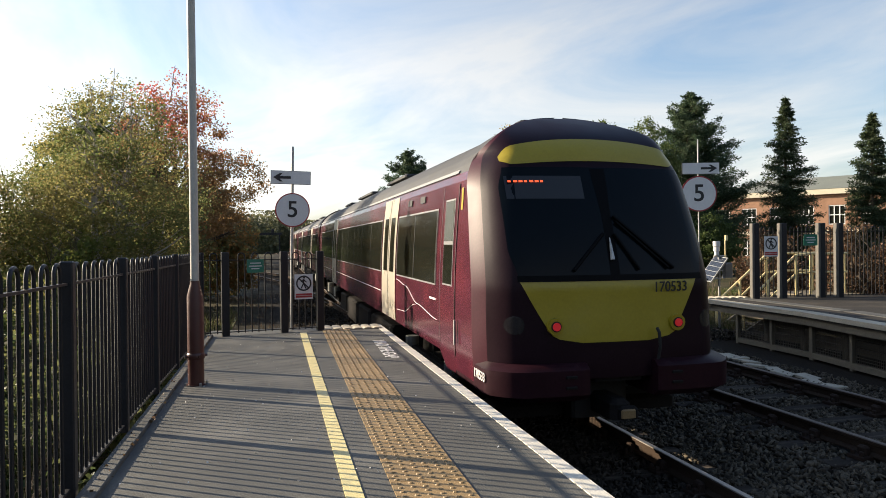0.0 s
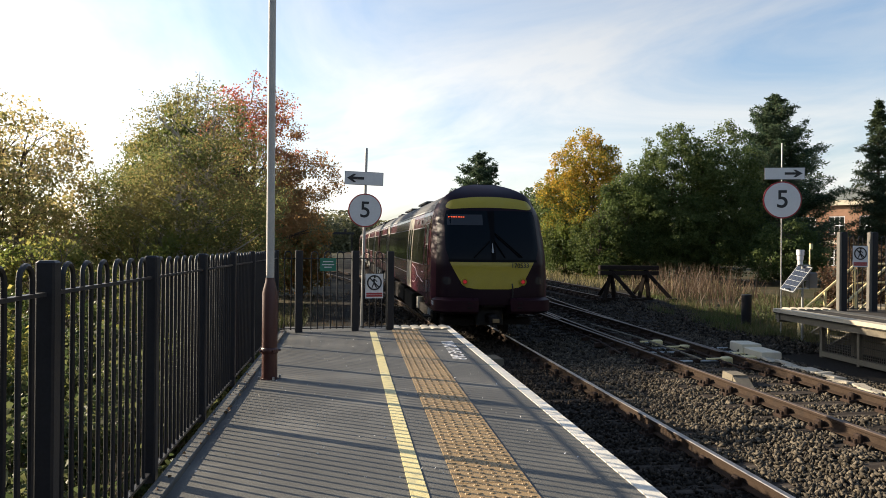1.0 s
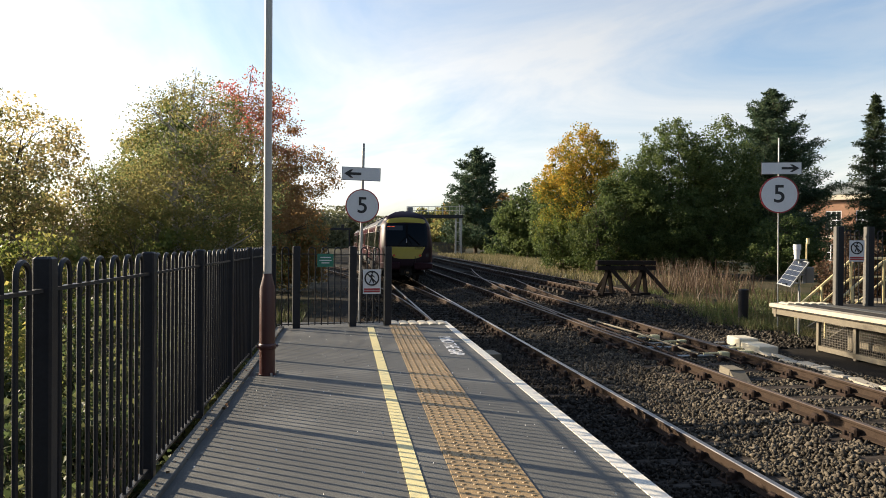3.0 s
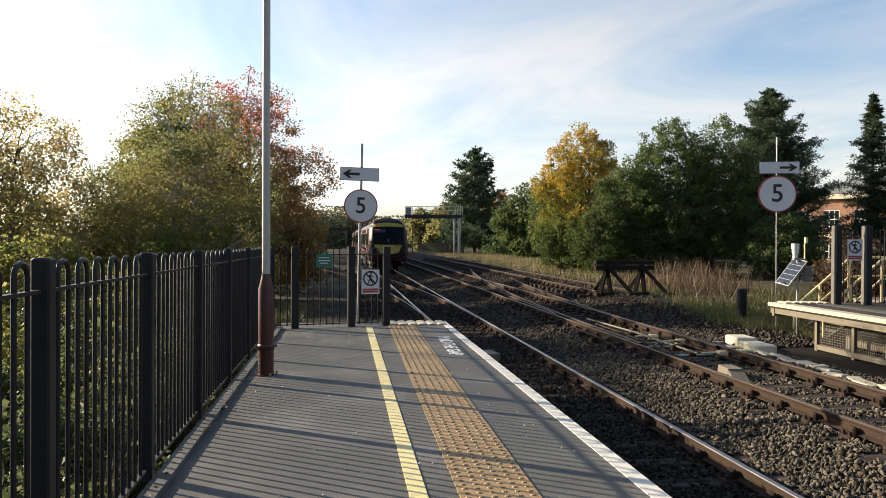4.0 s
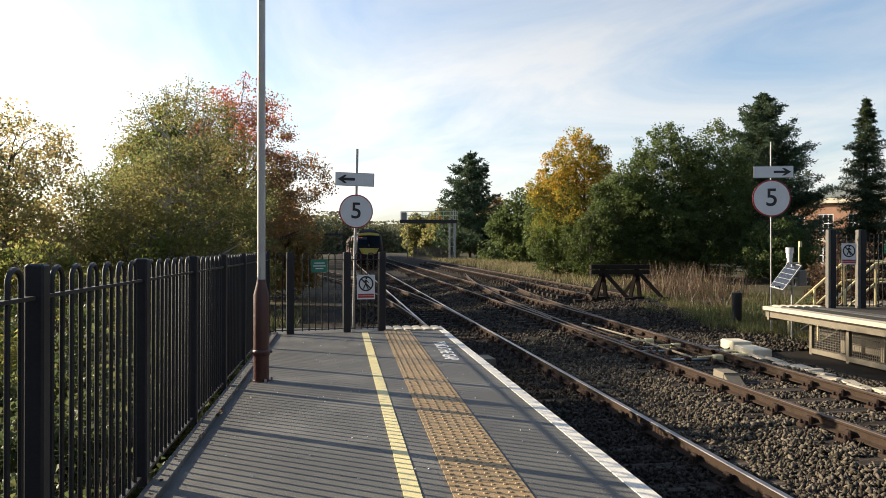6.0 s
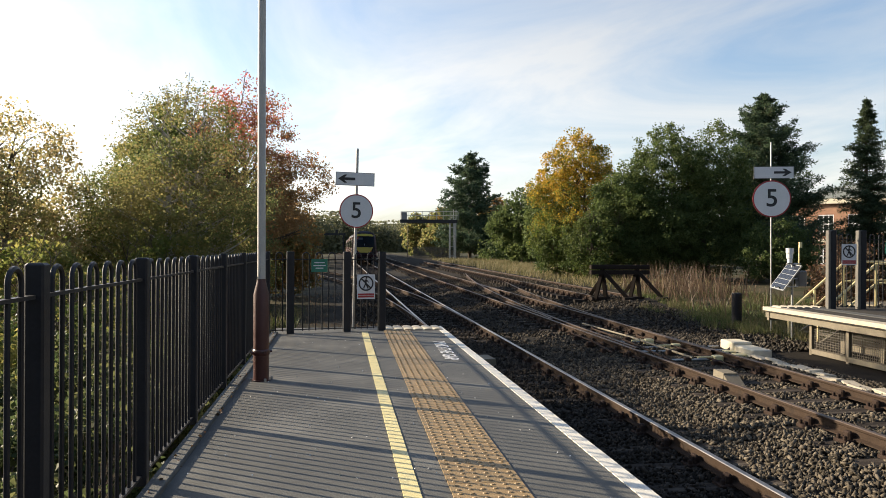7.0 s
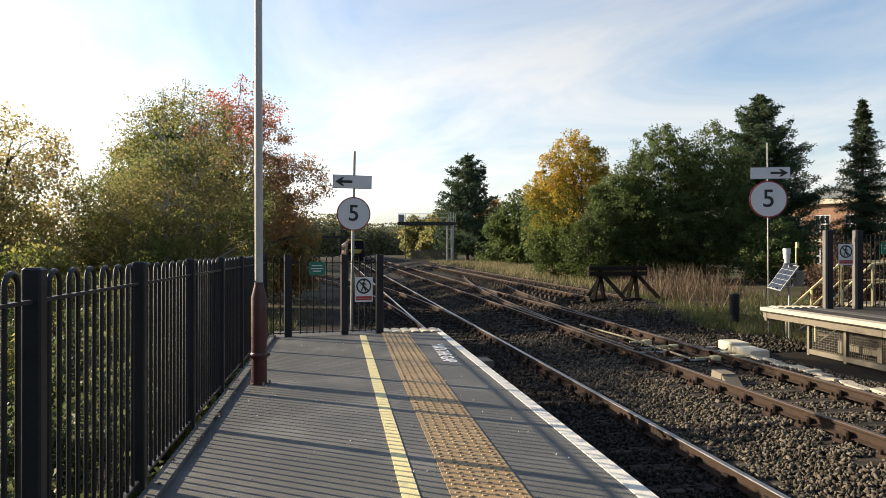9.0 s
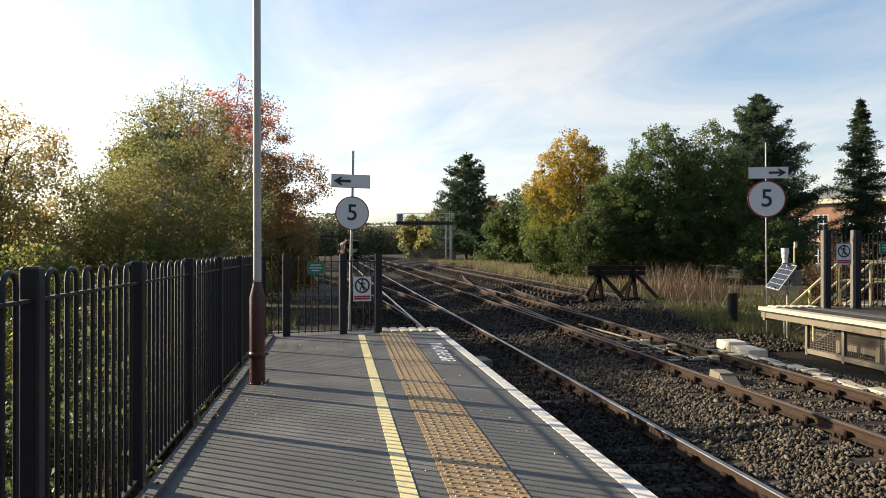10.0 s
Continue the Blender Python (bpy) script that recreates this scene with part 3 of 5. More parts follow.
fence_run(end_fence, (0.105, 11.18, 0), (0.66, 11.29, 0), (False, True), post=GATE_POST)


# ---- lamp post, signs ----
def build_lamp_post():
    lp = thing("lamp_post", "slim cream lamp post on a maroon base", "lamp post", at=pose(-0.765, 7.15, 0, 0.2, -0.12, 0))
    part("base", MB().tube([(0, 0, 0), (0, 0, 0.85), (0, 0, 0.97), (0, 0, 1.0)], [0.076, 0.076, 0.046, 0.044], 20), M["pole_maroon"], lp, "maroon painted steel base", True)
    part("shaft", MB().tube([(0, 0, 0.98), (0, 0, 6.3)], [0.040, 0.036], 16), M["pole_cream"], lp, "", True)
    part("collar", MB().tube([(0, 0, 0.25), (0, 0, 0.26), (0, 0, 0.30), (0, 0, 0.31)], [.077, .084, .084, .077], 20), M["pole_maroon"], lp, "", True)
    for a in (0.4, 2.0, 3.6, 5.2):
        part("collar_bolt", MB().tube([(0.07 * math.cos(a), 0.07 * math.sin(a), 0.28), (0.108 * math.cos(a), 0.108 * math.sin(a), 0.28)], 0.012, 8), M["pole_maroon"], lp)
        part("anchor_bolt", MB().tube([(0.105 * math.cos(a), 0.105 * math.sin(a), 0.0), (0.105 * math.cos(a), 0.105 * math.sin(a), 0.03)], 0.012, 8), M["grey_steel"], lp)
    part("base_plate", MB().tube([(0, 0, 0), (0, 0, .010)], .088, 20), M["pole_maroon"], lp)
    return lp


lamp_post = build_lamp_post()


def arrow_mesh(w, h, flip):
    """An arrow as a flat plate, in x and z, that faces -y."""
    s = -1 if flip else 1
    t = h * 0.16
    shaft = [(-w / 2, -t), (w * .25, -t), (w * .25, t), (-w / 2, t)]
    head = [(w / 2, 0), (w * .12, h / 2), (w * -.04, h / 2), (w * .22, 0), (w * -.04, -h / 2), (w * .12, -h / 2)]
    mb = MB()
    for sh in (shaft, head):
        n = len(sh)
        vs = [(s * x, y, z) for y in (-0.002, 0.002) for x, z in sh]
        if sh is head:
            fs = [(0, 1, 2, 3), (0, 3, 4, 5), (6, 7, 8, 9), (6, 9, 10, 11)]
        else:
            fs = [(0, 1, 2, 3), (4, 5, 6, 7)]
        mb.add(vs, fs + [(i, (i + 1) % n, n + (i + 1) % n, n + i) for i in range(n)])
    return mb


def build_speed_sign(label, at, base, disc_z, r, plate_z, plate, top, flip, plate_dx=0.0):
    sg = thing("speed_sign", label, "railway sign", group="speed signs", at=at)
    part("post", MB().tube([(0, 0.03, base), (0, 0.03, top)], 0.028 * r / 0.27 ** 0.6 * 0.55 if r > 0.35 else 0.024, 12), M["grey_steel"], sg, "galvanised post", True)
    d = part("disc", MB().disc((0, -0.02, disc_z), r, 0.012, n=48), M["sign_red"], sg, "round white plate with red rim")
    part("face", MB().disc((0, -0.0285, disc_z), r * 0.93, 0.006, n=48), M["sign_white"], d)
    tx = text_mesh("5", r * 1.34, 0.002)
    tx.materials.append(M["sign_black"])
    part("numeral", tx, None, d, at=pose(0, -0.034, disc_z, 90, 0, 0))
    p = part("direction_plate", MB().box((plate_dx, -0.02, plate_z), (plate[0], 0.012, plate[1])), M["sign_back"], sg, "white plate with a black arrow")
    part("face", MB().box((plate_dx, -0.028, plate_z), (plate[0] * .97, 0.006, plate[1] * .93)), M["sign_white"], p)
    part("arrow", arrow_mesh(plate[0] * .44, plate[1] * .62, flip), M["sign_black"], p, at=pose(plate_dx + (-.22 if flip else .22) * plate[0], -0.034, plate_z))
    for z in (disc_z + r * .5, disc_z - r * .5, plate_z):
        part("clamp", MB().box((0, 0.0, z), (0.09, 0.03, 0.03)), M["grey_steel"], sg)
    return sg


sign_a = build_speed_sign("round speed sign with an arrow plate on a thin steel post", pose(0.22, 11.5, 0, 0, 1.0, 4), -1.1, 1.905, 0.272, 2.42, (0.625, 0.215), 2.92, True, -0.03)
sign_b = build_speed_sign("round speed sign and arrow plate on a tall steel post", pose(10.75, 16.4, 0, 0, -0.3, -14), -1.0, 2.60, 0.465, 3.26, (0.97, 0.30), 4.03, False, 0.05)


def walker(mb, s):
    """Plain bars for the striding figure of a prohibition sign."""
    mb.disc((0.02 * s, 0, 0.30 * s), 0.055 * s, 0.003, n=12)
    for a, b, r in (((0.0, 0.22), (-0.02, 0.0), 0.05), ((-0.02, 0.0), (0.12, -0.28), 0.033), ((-0.02, 0.0), (-0.14, -0.28), 0.033), ((0, 0.2), (0.15, 0.05), 0.026), ((0, 0.2), (-0.15, 0.08), 0.026)):
        mb.tube([(a[0] * s, 0, a[1] * s), (b[0] * s, 0, b[1] * s)], r * s, 6)


def build_no_entry(at, w, h, label):
    sg = thing("prohibition_sign", label, "sign", group="prohibition signs", at=at)
    part("plate", MB().box((0, 0, 0), (w, 0.008, h)), M["sign_white"], sg)
    c = h * 0.14
    ring = MB().tube([(w * .38 * math.cos(a), -0.006, c + w * .38 * math.sin(a)) for a in np.linspace(0, 2 * math.pi, 33)], w * .042, 6, cap=False)
    part("ring", ring, M["sign_black"], sg)
    part("slash", MB().tube([(-w * .27, -0.008, c + w * .27), (w * .27, -0.008, c - w * .27)], w * .036, 6), M["sign_black"], sg)
    fig = MB()
    walker(fig, w)
    part("pictogram", fig, M["sign_black"], sg, at=pose(0, -0.005, c))
    for k in range(2):
        part("text_bar", MB().box((0, -0.005, -h * (.31 + .09 * k)), (w * .9, 0.003, h * .075)), M["sign_red"], sg)
    return sg


no_a = build_no_entry(pose(0.405, 11.17, 0.70, 0, 0, 11), 0.285, 0.385, "white no-walking sign with red text on the railing")
green_a = thing("green_sign", "small green notice on the railing", "sign", group="green notices", at=pose(-0.315, 11.055, 1.035, 0, 0, 12),
                mb=MB().box((0, 0, 0), (0.25, 0.008, 0.20)), material=M["sign_green"])
for k, w in ((0.045, 0.16), (0.0, 0.19), (-0.04, 0.12)):
    part("text_bar", MB().box((0, -0.006, k), (w, 0.003, 0.014)), M["sign_white"], green_a)


# ---- trees ----
def cards(centres, size, mats_mesh, name, up=0.3, seed=1, aspect=1.0):
    """Many small folded leaves, one island each, at the given centres, as one mesh."""
    r = np.random.default_rng(seed)
    n = len(centres)
    c = np.asarray(centres, dtype=np.float64)
    a = r.normal(size=(n, 3)); a[:, 2] *= 0.7
    a /= np.linalg.norm(a, axis=1)[:, None]
    b = np.cross(a, r.normal(size=(n, 3)))
    b /= np.linalg.norm(b, axis=1)[:, None] + 1e-9
    nn = np.cross(a, b)
    s = (size * r.uniform(0.55, 1.25, n))[:, None]
    w = s * aspect * 0.5
    v = np.stack([c - a * s * 0.5, c + b * w + nn * w * 0.35, c + a * s * 0.5, c - b * w + nn * w * 0.35], 1).reshape(-1, 3)
    i = np.arange(n) * 4
    f = np.stack([i, i + 1, i + 2, i, i + 2, i + 3], 1).reshape(-1, 3)
    me = bpy.data.meshes.new(name)
    me.vertices.add(len(v)); me.vertices.foreach_set("co", v.ravel())
    me.loops.add(f.size); me.loops.foreach_set("vertex_index", f.ravel())
    me.polygons.add(len(f)); me.polygons.foreach_set("loop_start", np.arange(len(f)) * 3)
    me.update()
    me.materials.append(mats_mesh)
    return me


def limb(mb, p, d, ln, r, rr, depth, tips, droop=0.0):
    """A branch that tapers, bends and forks."""
    pts, rs = [p.copy()], [r]
    q = p.copy()
    dd = d.normalized()
    for k in range(4):
        dd = (dd + Vector((rr.uniform(-.16, .16), rr.uniform(-.16, .16), rr.uniform(-.05, .13) - droop))).normalized()
        q = q + dd * ln / 4
        pts.append(q.copy()); rs.append(r * (1 - 0.16 * (k + 1)))
    mb.tube(pts, rs, 6 if depth > 1 else 4, cap=False)
    tips.extend(pts[2:])
    if depth > 0:
        for k in range(rr.choice((2, 3))):
            ax = Vector((rr.uniform(-1, 1), rr.uniform(-1, 1), rr.uniform(-.2, .7))).normalized()
            limb(mb, pts[rr.choice((2, 3, 4))], (dd * 0.8 + ax * 0.75), ln * rr.uniform(.55, .8), r * 0.5, rr, depth - 1, tips, droop)


def broad_tree(name, label, x, y, h, w, leaf, n=14000, size=0.17, seed=1, trunk="bark", low=0.15, clump=0.9, gap=0.35, group="", stems=1, droop=0.0, bulge=0.5, depth_w=None, wisps=0):
    """A leaf tree: trunk and forking limbs; leaves in clumps round the twigs, in an uneven crown with gaps."""
    rr = random.Random(seed)
    r = np.random.default_rng(seed)
    base = gz(x, y)
    t = thing(name, label, "tree", group=group, at=pose(x, y, base))
    mb, tips = MB(), []
    for s in range(stems):
        o = Vector((rr.uniform(-.5, .5), rr.uniform(-.5, .5), 0)) * (stems > 1)
        lean = Vector((rr.uniform(-.1, .1) + o.x * .2, rr.uniform(-.1, .1) + o.y * .2, 1)).normalized()
        pts = [o + lean * (h * .84 * k / 7) + Vector((rr.uniform(-.1, .1), rr.uniform(-.1, .1), 0)) * (k > 0) for k in range(7)]
        r0 = 0.02 * h
        mb.tube(pts, [r0 * (1 - .13 * k) for k in range(7)], 9, cap=False)
        for k in range(2, 7):
            for j in range(3):
                a = rr.uniform(0, 6.28)
                up = 0.25 + 0.13 * k
                limb(mb, pts[k] if k < 7 else pts[-1], Vector((math.cos(a), math.sin(a), up)), w * .21 * (1.3 - .12 * k), r0 * (.5 - .05 * k), rr, 1, tips, droop)
    spray = []
    for k in range(wisps):
        # thin leaders that stand out of the top of the crown
        a, e = rr.uniform(0, 6.28), rr.uniform(0, .26) * w
        p0 = Vector((math.cos(a) * e, math.sin(a) * e * .6, h * rr.uniform(.80, .92) - e * .35))
        p2 = p0 + Vector((rr.uniform(-.25, .25), rr.uniform(-.2, .2), h * rr.uniform(.08, .15)))
        p1 = (p0 + p2) / 2 + Vector((rr.uniform(-.1, .1), 0, 0))
        mb.tube([p0, p1, p2], [.022, .014, .005], 4, cap=False)
        for q in range(60):
            f = rr.random()
            c = p0.lerp(p2, f)
            g = .42 * (1 - .75 * f)
            spray.append((c.x + rr.uniform(-g, g), c.y + rr.uniform(-g, g), c.z - rr.uniform(0, .12)))
    part("trunk", mb, M[trunk], t, "", True)
    dw = depth_w or w
    # clumps: points in an uneven egg, drawn to twigs
    cl = []
    while len(cl) < max(60, int(n / 55)):
        p = r.uniform(-1, 1, 3)
        q = Vector((p[0], p[1], p[2]))
        u = (p[2] + 1) / 2
        prof = (max(1e-6, math.sin(math.pi * min(1, (u + 0.04)) ** (0.75 - 0.25 * (0.5 - bulge) * 2)))) ** 0.62
        rad = math.hypot(p[0], p[1])
        e = prof * (0.84 + 0.34 * noise.noise(Vector((p[0] * 2.1 + seed, p[1] * 2.1, p[2] * 2.6))))
        if rad > e or (rad < e * 0.45 and r.random() < 0.6):
            continue
        if noise.noise(q * 3.1 + Vector((seed * 3.7, 0, 0))) < gap - 0.62:
            continue
        cl.append((p[0] * w / 2, p[1] * dw / 2, h * (low + (1 - low) * u)))
    cl = np.array(cl)
    idx = r.integers(0, len(cl), n)
    off = np.clip(r.normal(size=(n, 3)), -1.7, 1.7) * clump * 0.62 * np.array([0.46, 0.46, 0.34]) * r.uniform(.5, 1.15, (len(cl), 1))[idx]
    if droop:
        off[:, 2] = -np.abs(off[:, 2]) * 1.6 + 0.2
    c = cl[idx] + off
    c[:, 2] = np.maximum(c[:, 2], 0.15)
    if spray:
        c = np.concatenate([c, np.array(spray)])
    part("crown", cards(c, size, M[leaf], "crown", seed=seed), None, t)
    return t


def conifer(name, label, x, y, h, w, leaf="needle", seed=1, low=0.06, n_whorl=26, dens=26, size=0.28, power=0.85, ragged=0.25, group="", tuft=0.32, lift=0.2):
    """A conifer: straight trunk, whorls of boughs, each clothed in tufts of needles that turn up at the tips."""
    rr = random.Random(seed)
    r = np.random.default_rng(seed)
    t = thing(name, label, "tree", group=group, at=pose(x, y, gz(x, y)))
    mb = MB()
    mb.tube([(0, 0, 0), (0, 0, h * .5), (0, 0, h * .985)], [0.018 * h, 0.010 * h, 0.012], 8)
    pts = []
    for k in range(n_whorl):
        u = k / (n_whorl - 1)
        z = h * (low + (0.97 - low) * u)
        R = w / 2 * (1 - u) ** power * (1 + 0.10 * rr.uniform(-1, 1)) + 0.08
        for j in range(rr.choice((6, 7, 8))):
            a = rr.uniform(0, 6.28)
            ln = R * rr.uniform(1 - ragged * 1.6, 1 + ragged * .5)
            d = Vector((math.cos(a), math.sin(a), rr.uniform(-.28, .10) + 0.30 * u))
            o = Vector((0, 0, z + rr.uniform(-.2, .2)))
            tip = o + d * ln + Vector((0, 0, lift * ln))
            mb.tube([o, o + d * ln * .6, tip], [0.0036 * h * (1 - u) + .012, 0.012, 0.005], 4, cap=False)
            side = Vector((-math.sin(a), math.cos(a), 0))
            m = max(3, int(ln / (tuft * .55)))
            for q in range(m):
                f = (0.25 + 0.75 * (q + rr.random()) / m) if m > 3 else rr.uniform(.2, 1)
                c = o + d * ln * f + Vector((0, 0, lift * ln * f ** 2.2)) + side * rr.uniform(-1, 1) * ln * .20 * (1.15 - .5 * f)
                sp = tuft * (1.15 - .45 * f) * min(1.0, .45 + ln / w * 1.4)
                pts.append(np.array(c)[None] + r.normal(size=(dens, 3)) * np.array([.5, .5, .30]) * sp)
        if u > .8:
            pts.append(np.array((0, 0, z))[None] + r.normal(size=(dens, 3)) * np.array([.25, .25, .5]) * tuft)
    part("trunk", mb, M["bark"], t)
    part("crown", cards(np.concatenate(pts), size, M[leaf], "crown", seed=seed, aspect=0.34), None, t)
    return t


def place(px, d):
    """Plan position at a bearing (degrees right of the platform's line) and a distance."""
    return math.sin(radians(px)) * d, math.cos(radians(px)) * d


def build_trees():
    T = broad_tree
    g = "trees left of the line"
    # left of the platform
    T("birch_tree", "birch tree with thinning yellow-green autumn leaves", -4.2, 20.4, 7.25, 5.7, "leaf_birch", 66000, 0.056, 11, "birch_bark", 0.06, 0.8, 0.37, g, 4, 0.04, wisps=7)
    T("maple_tree", "maple tree with a reddening crown", -3.65, 27.5, 9.0, 6.6, "leaf_red", 34000, 0.08, 12, "bark", 0.22, 0.8, 0.38, g, 2, wisps=7)
    T("birch_tree", "birch tree with thinning yellow-green autumn leaves", -5.95, 21.5, 5.5, 4.6, "leaf_birch", 24000, 0.06, 13, "birch_bark", 0.05, 0.95, 0.42, g, 2, 0.04)
    T("maple_tree", "browning maple tree with sparse twigs", -8.3, 18.8, 6.3, 5.4, "leaf_brown", 30000, 0.075, 14, "bark", 0.05, 0.75, 0.28, g, 2)
    T("maple_tree", "browning maple tree with sparse twigs", -9.9, 20.5, 5.6, 5.4, "leaf_brown", 8000, 0.12, 34, "bark", 0.05, 0.75, 0.36, g, 2)
    T("shrub", "leafy green shrub behind the railing", -6.3, 15.2, 2.8, 4.0, "leaf_olive", 9000, 0.09, 15, "bark", 0.02, 0.6, 0.5, g, 3)
    T("shrub", "leafy green shrub behind the railing", -4.4, 18.5, 2.9, 4.4, "leaf_olive", 9000, 0.09, 16, "bark", 0.02, 0.6, 0.5, g, 3)
    T("shrub", "leafy green shrub behind the railing", -6.0, 21.5, 3.4, 5.0, "leaf_birch", 12000, 0.075, 35, "bark", 0.02, 0.6, 0.5, g, 3)
    for k, (x, y, h, w, lf) in enumerate(((-4.6, 11.6, 1.9, 2.8, "leaf_green"), (-4.3, 8.4, 1.8, 2.6, "leaf_olive"), (-4.4, 5.8, 1.75, 2.6, "leaf_green"), (-4.6, 13.8, 2.2, 3.0, "leaf_olive"),
                                         (-2.6, 13.9, 1.3, 2.2, "leaf_olive"), (-2.2, 3.0, 1.15, 1.7, "leaf_weed"), (-2.0, 4.5, 1.1, 1.6, "leaf_weed"), (-2.3, 6.0, 1.2, 1.8, "leaf_weed"),
                                         (-2.1, 7.6, 1.15, 1.7, "leaf_weed"), (-2.4, 9.2, 1.2, 1.8, "leaf_weed"), (-2.2, 10.9, 1.2, 1.7, "leaf_weed"), (-3.3, 4.0, 1.35, 1.9, "leaf_weed"), (-3.4, 7.0, 1.35, 1.9, "leaf_weed"), (-3.4, 10.0, 1.4, 2.0, "leaf_weed"))):
        T("shrub", "dense low shrub behind the railing", x, y, h, w, lf, 7000, 0.065, 40 + k, "bark", 0.01, 0.38, 0.5, g, 3)
    T("maple_tree", "small orange-leaved tree beside the line", -2.3, 33.0, 4.6, 3.4, "leaf_orange", 9000, 0.14, 19, "bark", 0.04, 0.8, 0.4, g, 1)
    # trees added mostly out of sight behind the crowns, to shade the line and train
    for k, (x, y, h) in enumerate(((-6.2, 29, 8.2), (-8.6, 38, 9.0), (-10.2, 46, 9.6), (-12.2, 54, 10.0), (-13.5, 63, 10.0), (-7.0, 75, 10.5), (-8.0, 85, 11), (-9.0, 96, 11), (-9.5, 108, 11.5), (-10, 122, 11.5))):
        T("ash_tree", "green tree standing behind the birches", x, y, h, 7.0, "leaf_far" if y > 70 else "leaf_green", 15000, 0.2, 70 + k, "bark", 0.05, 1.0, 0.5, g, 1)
    # right of the line
    g = "trees right of the line"
    conifer("pine_tree", "dark pine standing beyond the signal gantry", *place(10.45, 96), 14.6, 11.5, "needle", 21, 0.08, 28, 24, 0.42, 0.60, 0.28, g, 0.62, 0.32)
    T("maple_tree", "yellow autumn maple beside the siding", *place(19.0, 47), 10.0, 7.2, "leaf_yellow", 60000, 0.11, 22, "bark", 0.05, 0.75, 0.40, g, 2)
    T("lime_tree", "broad dark green tree behind the buffer stop", *place(25.7, 44), 9.8, 6.8, "leaf_darkgreen", 60000, 0.11, 23, "bark", 0.03, 0.75, 0.38, g, 2)
    T("lime_tree", "dark green tree beside the tall pine", *place(29.2, 45.5), 10.4, 5.8, "leaf_darkgreen", 46000, 0.11, 36, "bark", 0.03, 0.75, 0.38, g, 2)
    T("lime_tree", "dark green tree behind the siding", *place(22.9, 43), 7.3, 5.4, "leaf_darkgreen", 42000, 0.11, 24, "bark", 0.03, 0.75, 0.38, g, 2)
    conifer("pine_tree", "tall ragged pine behind the platform sign", *place(32.7, 50), 11.9, 8.8, "needle", 25, 0.12, 36, 56, 0.185, 0.66, 0.24, g, 0.44, 0.36)
    conifer("spruce_tree", "slender spruce beside the brick building", *place(39.2, 52), 11.4, 5.2, "needle_spruce", 26, 0.04, 38, 40, 0.165, 0.80, 0.28, g, 0.42, 0.02)
    conifer("spruce_tree", "slender spruce beside the brick building", *place(44.6, 54), 10.2, 5.2, "needle_spruce", 27, 0.04, 36, 38, 0.175, 0.82, 0.28, g, 0.42, 0.02)
    T("lime_tree", "dark green tree far beyond the siding", *place(14.9, 78), 8.8, 8.5, "leaf_darkgreen", 18000, 0.27, 28, "bark", 0.03, 1.3, 0.3, g, 2)
    T("lime_tree", "dark green tree far beyond the siding", *place(17.0, 72), 9.4, 7.0, "leaf_darkgreen", 16000, 0.25, 29, "bark", 0.03, 1.3, 0.3, g, 2)
    T("maple_tree", "orange autumn tree far behind the gantry", *place(8.4, 122), 9.4, 7.0, "leaf_orange", 12000, 0.3, 91, "bark", 0.1, 1.2, 0.4, g, 1)
    T("maple_tree", "orange autumn tree far behind the gantry", *place(12.4, 112), 10.2, 7.0, "leaf_orange", 12000, 0.3, 92, "bark", 0.1, 1.2, 0.4, g, 1)
    T("birch_tree", "light green tree behind the gantry", *place(8.3, 108), 7.6, 8.5, "leaf_birch", 12000, 0.34, 30, "bark", 0.03, 1.4, 0.5, g, 1)
    T("birch_tree", "light green tree behind the gantry", *place(6.4, 128), 8.4, 7.5, "leaf_birch", 10000, 0.38, 31, "bark", 0.03, 1.5, 0.5, g, 1)
    for k, (bb, dd, hh, ww, lf) in enumerate(((17.6, 46, 4.0, 4.0, "leaf_green"), (33.6, 42, 3.8, 4.6, "leaf_darkgreen"), (20.5, 42, 4.6, 4.6, "leaf_green"))):
        T("shrub", "dark shrub under the trees beside the siding", *place(bb, dd), hh, ww, lf, 16000, 0.11, 60 + k, "bark", 0.01, 0.7, 0.5, g, 3)


build_trees()


def far_wood():
    """The wooded skyline, too far off to count its trees, and an unseen belt behind."""
    r = np.random.default_rng(5)
    cs = []
    for k in range(70):
        b = -16 + 48 * k / 69 + r.uniform(-.4, .4)
        d = r.uniform(230, 300)
        x, y = place(b, d)
        h = r.uniform(7.5, 13.5) * (1.25 if b < 1 else 1.0)
        w = r.uniform(6, 9)
        p = np.clip(r.normal(size=(2900, 3)), -1.7, 1.7) * np.array([w * .55, w * .5, h * .27]) + np.array([x, y, h * .44])
        p[:, 2] = np.clip(p[:, 2], 0, h)
        cs.append(p)
    # unseen belt added behind the camera, to cut the sky light from there
    for k in range(120):
        b = 62 + 236 * k / 119
        x, y = place(b, r.uniform(42, 60))
        p = r.normal(size=(700, 3)) * np.array([2.6, 2.6, 3.0]) + np.array([x, y, 4.6])
        p[:, 2] = np.clip(p[:, 2], -.9, 11.5)
        cs.append(p)
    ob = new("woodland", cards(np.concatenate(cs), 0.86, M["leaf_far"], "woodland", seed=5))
    return tagged(ob, "distant autumn woodland with haze in its colour, and an unseen belt behind", "woodland", kind="stuff")


far_wood()


